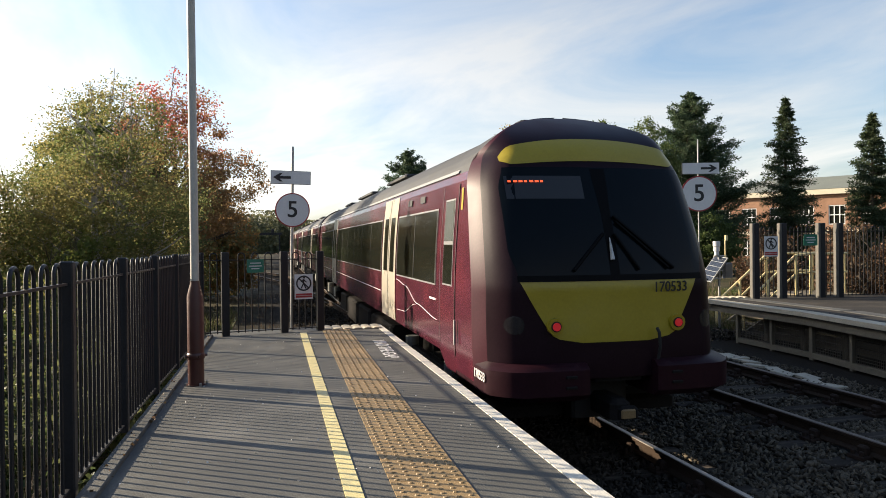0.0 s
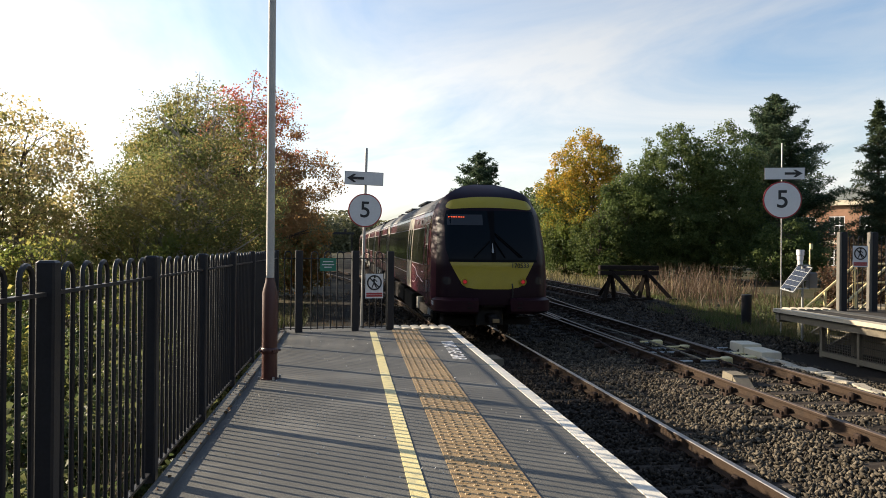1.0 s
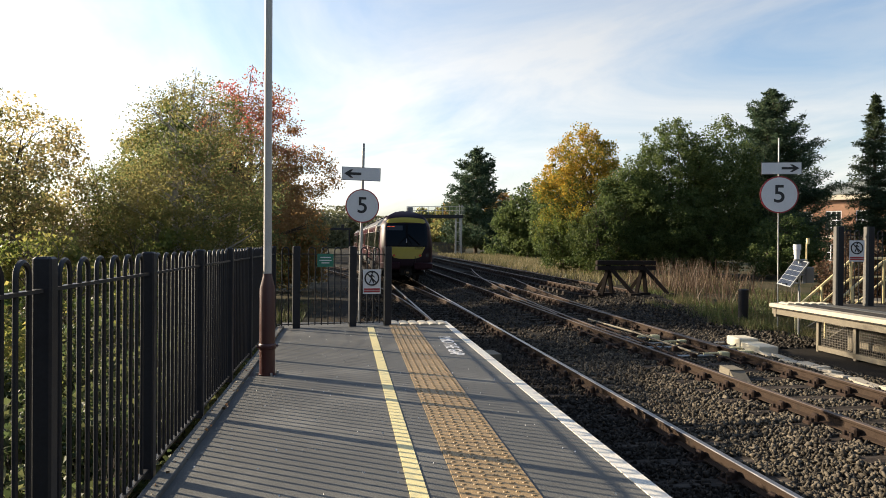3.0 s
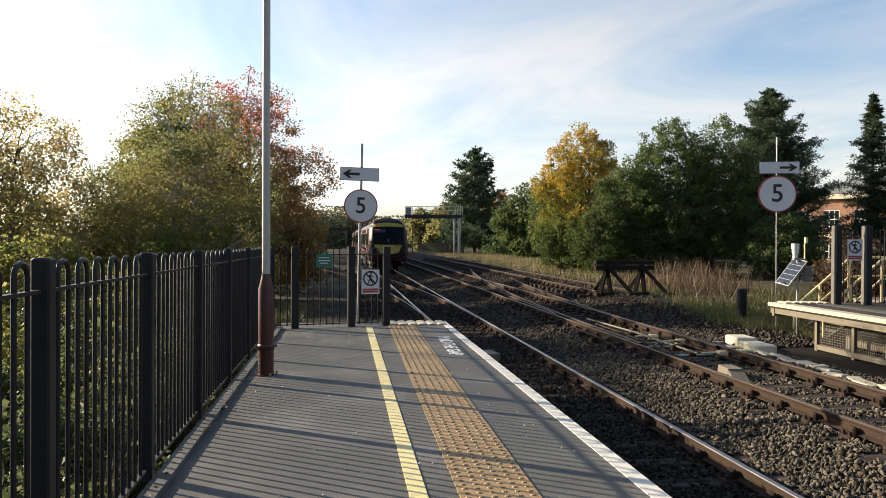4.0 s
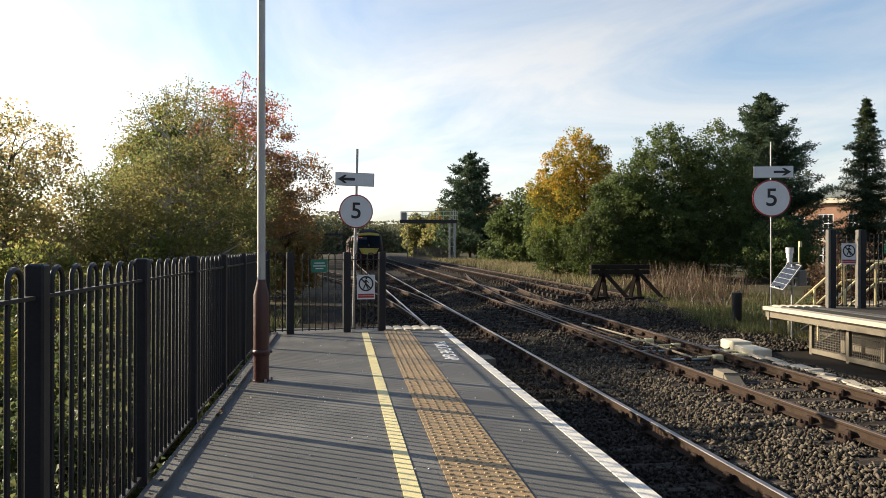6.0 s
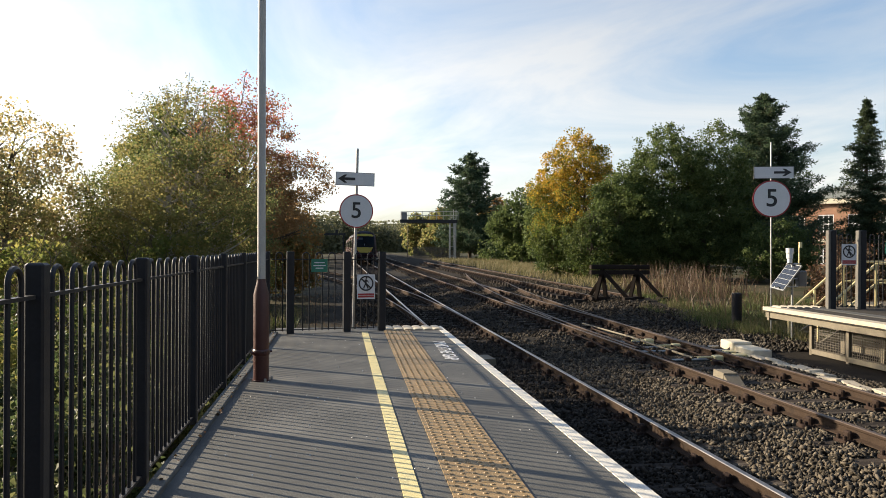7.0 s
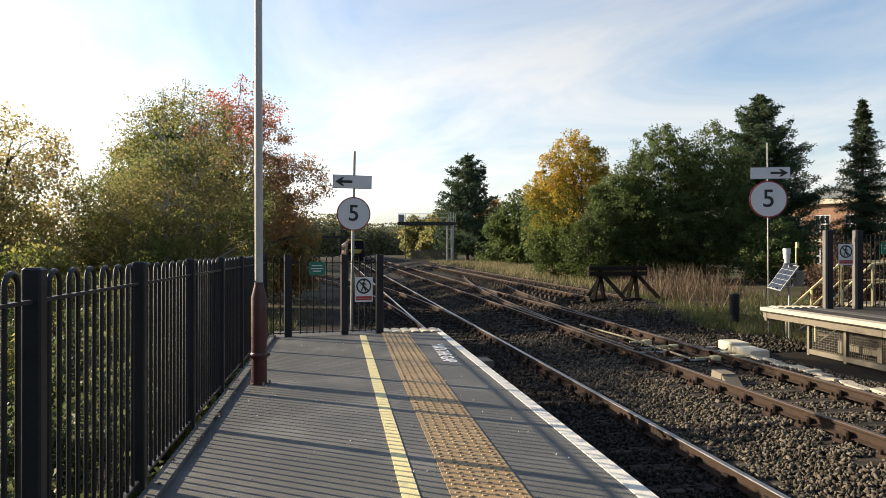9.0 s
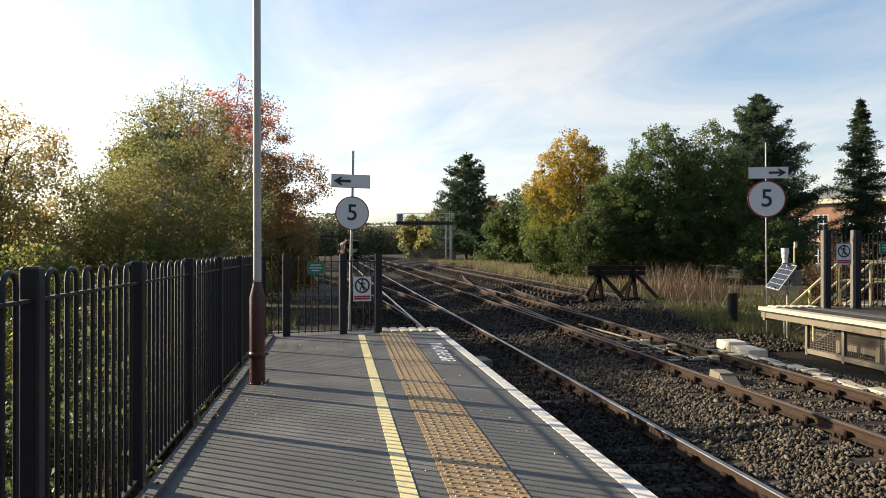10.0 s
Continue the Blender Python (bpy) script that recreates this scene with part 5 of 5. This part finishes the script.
green_b = thing("green_sign", "small green notice on the far railing", "sign", group="green notices", at=pose(12.2, 14.15, 1.36, 0, 0, -7.5),
                mb=MB().box((0, 0, 0), (0.34, 0.008, 0.26)), material=M["sign_green"])
for k, w in ((0.06, 0.2), (0.0, 0.25), (-0.055, 0.16)):
    part("text_bar", MB().box((0, -0.006, k), (w, 0.003, 0.018)), M["sign_white"], green_b)


def build_steps():
    """Timber steps down from the platform end with cream handrails on both sides."""
    st = thing("platform_steps", "steps off the platform end with cream painted handrails", "steps", at=pose(0.95, 0, 0))
    x0, x1 = 11.75, 10.35
    for y in (15.25, 16.35):
        part("handrail", MB().tube([(13.2, y - .12, 1.02), (12.2, y, 1.02), (11.75, y, .98), (10.25, y + .1, -.30)], .032, 10), M["handrail"], st, "", True)
        part("mid_rail", MB().tube([(13.2, y - .12, .55), (12.2, y, .55), (11.75, y, .52), (10.6, y + .1, -.46)], .026, 10), M["handrail"], st, "", True)
        for x, b, t in ((13.2, 0, 1.02), (12.2, 0, 1.02), (11.75, -.1, .98), (10.95, -.9, .30), (10.25, -.95, -.30)):
            part("rail_post", MB().tube([(x, y, b), (x, y, t)], .034, 10), M["handrail"], st, "", True)
        part("stringer", MB().extrude([(-.03, -.13), (.03, -.13), (.03, .13), (-.03, .13)], (11.95, y, -.06), (10.35, y, -.98)), M["platform_timber"], st)
    for k in range(6):
        part("tread", MB().box((11.7 - k * .24, 15.8, -.14 - k * .15), (.25, 1.05, .04)), M["platform_timber"], st)
    part("landing", MB().box((12.6, 15.6, -.04), (1.6, 1.7, .07)), M["platform_timber"], st)
    for x in (12.0, 13.3):
        for y in (14.95, 16.3):
            part("landing_post", MB().box((x, y, -.55), (.1, .1, .95)), M["platform_timber"], st)
    return st


build_steps()
for k, (x, y, h, w) in enumerate(((15.2, 16.2, 2.9, 2.8), (17.2, 16.0, 2.8, 2.6), (14.6, 18.6, 2.6, 2.6))):
    broad_tree("hedge", "brown leafy hedge behind the far railing", x, y, h, w, "leaf_hedge", 8000, 0.08, 80 + k, "bark", 0.01, 0.5, 0.5, "hedges", 3)


def build_solar():
    s = thing("solar_unit", "solar panel and sensor on a steel post beside the platform", "solar panel", at=pose(10.72, 15.75, 0))
    g = gz(10.7, 15.75)
    part("mast", MB().tube([(.15, 0, g), (.15, 0, 1.0)], .03, 10), M["grey_steel"], s, "", True)
    m = Matrix.Translation((-.02, 0, .66)) @ Euler((radians(8), radians(-54), radians(-12))).to_matrix().to_4x4()
    p = part("panel", MB().box((0, 0, 0), (.74, .62, .03), m=m), M["grey_steel"], s, "aluminium framed dark solar panel")
    glass = mat("solar_cells", (0.02, 0.024, 0.035), 0.2, var=0.2, bump=0.0)
    for i in range(4):
        for j in range(5):
            mm = m @ Matrix.Translation(((j - 2) * .14, (i - 1.5) * .145, .018))
            part("cell", MB().box((0, 0, 0), (.128, .132, .004), m=mm), glass, p)
    part("bracket", MB().tube([(-.35, -.05, .42), (.3, 0, .42)], .018, 8), M["grey_steel"], s)
    part("control_box", MB().box((.42, .05, .62), (.22, .16, .38), ch=.02), M["sign_back"], s, "grey control box")
    part("bracket", MB().tube([(.15, 0, .62), (.42, .05, .62)], .015, 8), M["grey_steel"], s)
    part("sensor", MB().tube([(.08, 0, 1.0), (.08, 0, 1.10), (.08, 0, 1.11), (.08, 0, 1.22), (.08, 0, 1.23), (.08, 0, 1.36)], [.06, .06, .075, .075, .09, .09], 16), M["sign_white"], s, "white cylindrical sensor", True)
    part("aerial", MB().tube([(.33, 0, .95), (.33, 0, 1.38)], .018, 8).box((.36, 0, 1.44), (.06, .05, .14)), M["handrail"], s)
    part("arm", MB().tube([(.0, 0, .98), (.36, 0, .98)], .018, 8), M["grey_steel"], s)
    return s


build_solar()


# ---- trackside equipment ----
def build_buffer():
    b = thing("buffer_stop", "dark timber buffer stop at the end of the siding", "buffer stop", at=pose(10.15, 24.6, gz(10.15, 24.6)))
    for z in (1.00, 1.20):
        part("beam", MB().box((0, .1, z), (2.25, .22, .15), ch=.02), M["buffer_timber"], b)
    for s in (-1, 1):
        x = s * .66
        for a, e in (((x, .1, 1.1), (x - .22, .2, 0)), ((x, .1, 1.1), (x + .22, .3, 0)), ((x, .05, 1.05), (x + .78, -.5, 0.02)), ((x, .1, .85), (x, 1.4, 0.05))):
            part("strut", MB().tube([a, e], .085, 4), M["buffer_timber"], b)
        part("foot", MB().box((x, .35, .03), (.7, .3, .12)), M["buffer_timber"], b)
        part("foot", MB().box((x + .75, -.5, .05), (.4, .3, .14)), M["buffer_timber"], b)
    return b


build_buffer()


def build_bollard():
    g = gz(10.7, 17.8)
    rs, zs = [], []
    for k in range(13):
        zs += [k * .075, k * .075 + .05]
        rs += [.135, .125]
    return thing("post_tube", "dark ribbed tube standing in the grass", "bollard", at=pose(10.62, 17.75, g),
                 mb=MB().tube([(0, 0, z - .02) for z in zs], rs, 20), material=M["black_steel"], smooth=True)


build_bollard()


def build_points():
    """The point machine's cover, its rods between the rails, and small covers."""
    g = gz(8.4, 13.8)
    pm = thing("point_machine", "cream painted point machine cover beside the track", "point machine", at=pose(8.42, 13.75, g, 0, 0, -4) @ Matrix.Scale(.93, 4))
    part("tall_cover", MB().box((0, .42, .14), (.46, .62, .24), ch=.02), M["cover_white"], pm)
    part("low_cover", MB().box((.02, -.3, .11), (.44, .82, .18), ch=.02), M["cover_white"], pm)
    for y in (-.4, .1):
        part("bracket", MB().box((-.34, y, .04), (.26, .22, .07), ch=.01), M["handrail"], pm, "ochre bracket")
    part("base_timber", MB().box((-.1, 0, 0), (1.1, 1.5, .05)), M["sleeper"], pm)
    for y, x0, x1 in ((14.6, 5.9, 8.3), (14.05, 5.7, 8.2), (12.9, 5.9, 7.5), (15.6, 5.9, 7.4)):
        r = thing("stretcher_bar", "grey steel stretcher bar between the rails", "point rod", group="point rods")
        part("rod", MB().tube([(x0, y + .05, -.84), (x1, y, -.83)], .024, 8), M["grey_steel"], r)
        for x in (x0 + .2, (x0 + x1) / 2, 7.25):
            part("lug", MB().box((x, y + .02, -.82), (.14, .1, .07), ch=.01), M["chair_iron"] if x < 7 else M["handrail"], r)
    for k, (x0, x1, y0, y1) in enumerate(((6.20, 6.45, 12.2, 17.5), (6.75, 6.55, 12.8, 18.5), (7.05, 7.0, 11.8, 16.0), (5.45, 5.55, 13.6, 16.4))):
        r = thing("point_rodding", "greasy steel point rodding lying along the track", "point rod", group="point rods")
        z = -.80 + .02 * (k % 2)
        part("rod", MB().tube([(x0, y0, z), ((x0 + x1) / 2 + .03, (y0 + y1) / 2, z + .01 + rise((y0 + y1) / 2)), (x1, y1, z + rise(y1))], .022, 6), M["chair_iron"] if k != 1 else M["platform_timber"], r)
        for u in (.15, .5, .85):
            part("roller", MB().box((x0 + (x1 - x0) * u, y0 + (y1 - y0) * u, z - .05 + rise(y0 + (y1 - y0) * u)), (.2, .12, .1), ch=.02), M["chair_iron"], r)
    for x, y in ((7.15, 14.3), (6.9, 15.1), (7.2, 12.7)):
        thing("lock_box", "small ochre lock fitting between the rails", "point fitting", group="point fittings", at=pose(x, y, -.86 + rise(y)),
              mb=MB().box((0, 0, .05), (.2, .16, .12), ch=.02).tube([(-.1, 0, .08), (-.4, .02, .07)], .02, 6), material=M["handrail"])
    cv = thing("rail_cover", "pale wedge-shaped cover between the rails", "cover box", at=pose(6.35, 10.85, -.90, 0, 0, -8))
    part("top", MB().extrude([(-.14, 0), (.14, 0), (.12, .19), (-.12, .19)], (0, -.1, 0), (0, .32, 0)), M["platform_timber"], cv)
    part("ramp", MB().add([(-.12, -.42, .02), (.12, -.42, .02), (.12, -.1, .17), (-.12, -.1, .17), (-.12, -.42, 0), (.12, -.42, 0), (.12, -.1, 0), (-.12, -.1, 0)],
                          [(0, 1, 2, 3), (0, 1, 5, 4), (1, 2, 6, 5), (2, 3, 7, 6), (3, 0, 4, 7)]), M["platform_timber"], cv)
    cb = thing("rail_cover", "pale wedge-shaped cover beside the near track", "cover box", at=pose(2.95, 14.2, -1.08, 0, 0, 4))
    part("top", MB().extrude([(-.16, 0), (.16, 0), (.14, .17), (-.14, .17)], (0, -.3, 0), (0, .3, 0)), M["platform_timber"], cb)
    # troughing lids
    rr = random.Random(3)
    lid = MB().box((0, 0, 0), (.24, .36, .045), ch=.012).mesh("cable_lid", M["cover_worn"])
    tr = thing("cable_trough", "uneven pale concrete cable trough lids along the track", "cable trough")
    for k in range(13):
        y = 9.0 + k * .36
        part("lid", lid, None, tr, at=pose(8.18 + .015 * k + rr.uniform(-.10, .10), y, gz(8.2, y) + .03 + rr.uniform(0, .03), rr.uniform(-9, 9), rr.uniform(-10, 10), rr.uniform(-30, 30)))


build_points()


def build_gantry():
    x, y = 14.0, 88.0
    g = gz(x, y)
    ga = thing("signal_gantry", "grey cantilever signal gantry over the lines", "signal gantry", at=pose(x, y, g, 0, 0, -6))
    top = 5.0 - g
    for dx in (-.32, .32):
        part("mast", MB().box((dx, 0, top / 2), (.20, .3, top)), M["grey_steel"], ga)
    for k in range(5):
        part("lacing", MB().box((0, 0, .5 + k * 1.2), (.5, .06, .08)), M["grey_steel"], ga)
    part("boom", MB().box((-3.0, 0, top - .3), (7.2, .7, .42)), M["black_steel"], ga, "dark boom")
    for z in (.55, 1.05):
        part("guard_rail", MB().tube([(-6.5, 0, top + z - .1), (.7, 0, top + z - .1)], .035, 5), M["grey_steel"], ga)
    for k in range(9):
        part("guard_post", MB().tube([(-6.5 + k * .9, 0, top - .1), (-6.5 + k * .9, 0, top + .95)], .03, 5), M["grey_steel"], ga)
    part("signal_box", MB().box((-6.1, 0, top + .35), (.75, .6, 1.0), ch=.05), M["sign_back"], ga, "grey signal case")
    part("signal_post", MB().tube([(-5.6, 0, .1), (-5.6, 0, top - .5)], .05, 6), M["black_steel"], ga)
    part("ladder", MB().tube([(.1, -.3, 0), (.1, -.3, top + 1.2)], .05, 5).tube([(.42, -.3, 0), (.42, -.3, top + 1.2)], .05, 5), M["grey_steel"], ga, "steel access ladder")
    return ga


build_gantry()


def build_palisade():
    """A grey palisade fence at the foot of the trees by the gantry."""
    pf = thing("palisade_fence", "grey steel palisade fence at the foot of the trees", "fence")
    pale = MB().box((0, 0, .8), (.07, .03, 1.6)).add([(-.035, -.015, 1.6), (.035, -.015, 1.6), (.035, .015, 1.6), (-.035, .015, 1.6), (0, 0, 1.72)], [(0, 1, 4), (1, 2, 4), (2, 3, 4), (3, 0, 4)]).mesh("pale", M["grey_post"])
    n = 56
    a, b = Vector((*place(5.9, 103), 0)), Vector((*place(9.6, 98), 0))
    for k in range(n):
        q = a.lerp(b, k / (n - 1))
        part("pale", pale, None, pf, at=pose(q.x, q.y, gz(q.x, q.y) - .05, 0, 0, -20))
    for z in (.35, 1.3):
        part("rail", MB().tube([(a.x, a.y + .05, gz(a.x, a.y) + z), (b.x, b.y + .05, gz(b.x, b.y) + z)], .035, 4), M["grey_post"], pf)


build_palisade()


def build_low_gantry():
    g = gz(-.9, 70)
    ga = thing("low_gantry", "low dark steel gantry beside the diverging line", "gantry", at=pose(-.95, 70, g))
    for x in (-1.25, 1.25):
        part("post", MB().box((x, 0, 1.65), (.12, .12, 3.3), ch=.01), M["black_steel"], ga)
    part("beam", MB().box((0, 0, 3.38), (2.9, .18, .22), ch=.02), M["black_steel"], ga)
    part("lamp_case", MB().box((.6, -.05, 3.65), (.28, .25, .32), ch=.03), M["black_steel"], ga)


build_low_gantry()


def build_building():
    """A two-storey brick building with pale eaves and white windows."""
    x, y = place(44.0, 78)
    g = -1.0
    b = thing("brick_building", "two-storey red brick building with white windows", "building", at=pose(x, y, g, 0, 0, -56))
    w, h, d = 30.0, 7.0, 12.0
    cols = [(-13.2 + k * 2.75) for k in range(10)]
    rows = [(0.9, 1.7), (4.0, 1.9)]
    # brickwork in piers and bands round the openings
    mb = MB()
    ww = 1.45
    xs = sorted([-w / 2, w / 2] + [c - ww / 2 for c in cols] + [c + ww / 2 for c in cols])
    zs = [0, .9, 2.6, 4.0, 5.9, h]
    for i in range(len(xs) - 1):
        for j in range(len(zs) - 1):
            if i % 2 == 1 and j in (1, 3):
                continue
            mb.box(((xs[i] + xs[i + 1]) / 2, .15, (zs[j] + zs[j + 1]) / 2), (xs[i + 1] - xs[i], .3, zs[j + 1] - zs[j]))
    part("front_wall", mb, M["brick"], b)
    part("back_wall", MB().box((0, d, h / 2), (w, .3, h)), M["brick"], b)
    for s in (-1, 1):
        part("side_wall", MB().box((s * (w / 2 - .15), d / 2 + .15, h / 2), (.3, d - .34, h)), M["brick"], b)
    part("eaves_band", MB().box((0, .1, h + .22), (w + .8, 1.0, .5)), M["cover_white"], b, "pale eaves band")
    roof = MB().add([(-w / 2 - .3, -.4, h + .5), (w / 2 + .3, -.4, h + .5), (w / 2 - 4, d / 2, h + 2.2), (-w / 2 + 4, d / 2, h + 2.2), (-w / 2 - .3, d + .4, h + .5), (w / 2 + .3, d + .4, h + .5)],
                    [(0, 1, 2, 3), (3, 2, 5, 4), (0, 3, 4), (1, 5, 2), (0, 4, 5, 1)])
    part("roof", roof, mat("grey_green_roof", (0.16, 0.17, 0.14), 0.7, var=0.2, scale=1, fine=12, bump=0.1), b)
    part("band", MB().box((0, -.02, 3.3), (w, .06, .35)), M["cover_white"], b)
    for c in cols:
        for z, hh in rows:
            wn = part("window", MB().box((c, .12, z + hh / 2), (ww, .04, hh)), M["train_glass"], b)
            for dx in (-.70, -.24, .24, .70):
                part("frame", MB().box((c + dx, .07, z + hh / 2), (.09, .07, hh)), M["sign_white"], wn)
            for dz in (.05, hh / 2, hh - .05):
                part("frame", MB().box((c, .066, z + dz), (ww, .06, .09)), M["sign_white"], wn)
    return b


build_building()


# ---- grasses, stones ----
def blades(name, label, cat, pts, h, w, material, seed):
    """Upright blades and stalks, two triangles each, as one mesh."""
    r = np.random.default_rng(seed)
    p = np.asarray(pts)
    n = len(p)
    a = r.uniform(0, 6.28, n)
    s = np.stack([np.cos(a), np.sin(a), np.zeros(n)], 1)
    hh = h * r.uniform(.4, 1.15, n)
    lean = r.normal(size=(n, 3)) * .28 * hh[:, None]
    lean[:, 2] = hh
    ww = (w * r.uniform(.6, 1.4, n))[:, None]
    v = np.stack([p - s * ww, p + s * ww, p + lean * .6 + s * ww * .7, p + lean * .55 - s * ww * .7, p + lean], 1).reshape(-1, 3)
    i = np.arange(n) * 5
    f = np.concatenate([np.stack([i, i + 1, i + 2], 1), np.stack([i, i + 2, i + 3], 1), np.stack([i + 3, i + 2, i + 4], 1)])
    me = bpy.data.meshes.new(name)
    me.from_pydata(v.tolist(), [], f.tolist())
    me.materials.append(material)
    return tagged(new(name, me), label, cat, kind="stuff")


def scatter(n, x0, x1, y0, y1, seed, keep=None):
    r = np.random.default_rng(seed)
    out = []
    while len(out) < n:
        x, y = r.uniform(x0, x1), r.uniform(y0, y1)
        if noise.noise(Vector((x * .35, y * .35, seed))) + r.uniform(-.5, .5) < -.12:
            continue
        if keep and not keep(x, y):
            continue
        out.append((x, y, gz(x, y)))
    return out


def wild(x, y):
    return x > 9.7 + .19 * max(y - 16, 0) + .3 * noise.noise(Vector((x * .8, y * .8, 2))) and not (8.9 < x < 11.4 and y > 24) and not (x < 12.5 and y < 15.2)


blades("grass", "rough green and yellow grass beside the tracks", "grass", scatter(26000, 9, 17, 15.2, 30, 1, wild), 0.17, 0.007, M["grass"], 1)
blades("grass", "tufts of long green grass by the platform end", "grass", scatter(5000, 9.6, 14, 15.6, 22, 11, lambda x, y: noise.noise(Vector((x * 1.3, y * 1.3, 4))) > .02), 0.26, 0.006, M["grass"], 11)
blades("reeds", "scattered dry brown stalks in the rough grass", "reeds", scatter(170, 10.9, 14.5, 18.5, 26, 12, lambda x, y: x > 11.6 or y < 24), 0.95, 0.011, M["dry_reed"], 12)
blades("grass", "long pale grass beyond the siding", "grass", scatter(11000, 11.5, 19, 30, 90, 2), 0.36, 0.020, M["pale_grass"], 2)
blades("reeds", "tall dry brown reeds behind the buffer stop", "reeds", scatter(650, 12.0, 15.4, 24.5, 30, 3), 1.25, 0.012, M["dry_reed"], 3)
blades("grass", "rough grass and weeds behind the railing", "grass", scatter(12000, -6.5, -1.25, 1, 26, 5), 0.32, 0.010, M["grass"], 5)
blades("grass", "thin dry grass beyond the platform end", "grass", scatter(1500, -5, 0.6, 14, 36, 6), 0.14, 0.010, M["dry_reed"], 6)


def build_ballast(name, n, x0, x1, y0, y1, size, seed, z_up=0.0, material="ballast", bare=.95, label="grey-brown angular ballast stones between the tracks"):
    """Angular ballast stones as one mesh of many islands."""
    r = np.random.default_rng(seed)
    ico = np.array([(x, y, z) for z in (-1, 1) for x, y in ((-1, -1), (1, -1), (1, 1), (-1, 1))]) * .72
    fi = np.array([(0, 2, 1), (0, 3, 2), (4, 5, 6), (4, 6, 7), (0, 1, 5), (0, 5, 4), (1, 2, 6), (1, 6, 5), (2, 3, 7), (2, 7, 6), (3, 0, 4), (3, 4, 7)])
    x = r.uniform(x0, x1, n * 2)
    y = y0 + (y1 - y0) * r.uniform(0, 1, n * 2) ** 1.35
    ok = np.ones(n * 2, bool)
    sh = np.array([line_x(0, b) for b in y])
    for rx in (2.5, 4.0, 5.89, 7.39):
        ok &= np.abs(x - sh - rx) > .085
    for cx, y_off, hl in ((3.25, -13.7, 1.3), (6.64, -13.7, 1.3)):
        on = (np.abs(((y - y_off) / .68 + .5) % 1 - .5) * .68 < .125) & (np.abs(x - cx) < hl)
        ok &= ~(on & (r.uniform(size=n * 2) < bare))
    x, y = x[ok][:n], y[ok][:n]
    n = len(x)
    z = np.array([gz(a, b) for a, b in zip(x, y)]) + r.uniform(-.25, .8, n) * size + z_up
    sc = size * .5 * r.uniform(.55, 1.35, (n, 1)) * r.uniform(.5, 1.35, (n, 3)) * np.array([1.45, 1.05, .58])
    q = r.normal(size=(n, 4))
    q /= np.linalg.norm(q, axis=1)[:, None]
    a, b, c, d = q.T
    R = np.stack([1 - 2 * (c * c + d * d), 2 * (b * c - a * d), 2 * (b * d + a * c), 2 * (b * c + a * d), 1 - 2 * (b * b + d * d), 2 * (c * d - a * b), 2 * (b * d - a * c), 2 * (c * d + a * b), 1 - 2 * (b * b + c * c)], 1).reshape(n, 3, 3)
    v = (ico[None] * r.uniform(.55, 1.25, (n, 8, 3))) * sc[:, None, :]
    v = np.einsum("nij,nkj->nki", R, v) + np.stack([x, y, z], 1)[:, None]
    f = (fi[None] + (np.arange(n) * 8)[:, None, None]).reshape(-1, 3)
    me = bpy.data.meshes.new(name)
    v = v.reshape(-1, 3)
    me.vertices.add(len(v)); me.vertices.foreach_set("co", v.ravel())
    me.loops.add(f.size); me.loops.foreach_set("vertex_index", f.ravel())
    me.polygons.add(len(f)); me.polygons.foreach_set("loop_start", np.arange(len(f)) * 3)
    me.update()
    me.materials.append(M[material])
    return tagged(new(name, me), label, "ballast", kind="stuff")


build_ballast("ballast_stones", 24000, 4.05, 5.85, 3.5, 17, 0.050, 1)
build_ballast("ballast_stones", 26000, 5.85, 8.8, 4.5, 17, 0.048, 3)
# stones of the near track: grimy, with shade deepened in their colour
build_ballast("ballast_stones", 20000, 1.75, 4.05, 3.5, 17, 0.047, 4, material="ballast_grimy_shade", bare=.55, label="oily ballast stones between the near rails, darkened further for shade")
build_ballast("ballast_stones", 16000, 4.05, 8.2, -13, 4.5, 0.055, 6)
build_ballast("ballast_stones", 9000, 1.75, 4.05, -13, 3.5, 0.055, 7, material="ballast_grimy_shade", bare=.55, label="oily ballast stones between the near rails, darkened further for shade")
build_ballast("ballast_stones", 20000, 4.0, 10.6, 14, 48, 0.068, 2, material="ballast_dull")
build_ballast("ballast_stones", 9000, 0.5, 4.0, 14, 48, 0.066, 5, material="ballast_grimy_shade", bare=.55, label="oily ballast stones between the near rails, darkened further for shade")


def build_litter():
    """Grit and leaf bits on the platform."""
    r = np.random.default_rng(9)
    pts = np.stack([r.uniform(-.9, 1.5, 220), r.uniform(2.5, 11, 220), np.full(220, .004)], 1)
    ob = new("grit", cards(pts, 0.014, M["white_mark"], "grit", seed=9))
    tagged(ob, "scattered pale grit on the platform deck", "grit", kind="stuff")
    pts = np.stack([r.uniform(-1.0, -.9, 80), r.uniform(2.5, 10.8, 80), np.full(80, .034)], 1)
    ob = new("fallen_leaves", cards(pts, 0.025, M["leaf_hedge"], "fallen_leaves", seed=10))
    tagged(ob, "fallen leaves along the foot of the railing", "leaves", kind="stuff")


build_litter()


motions()
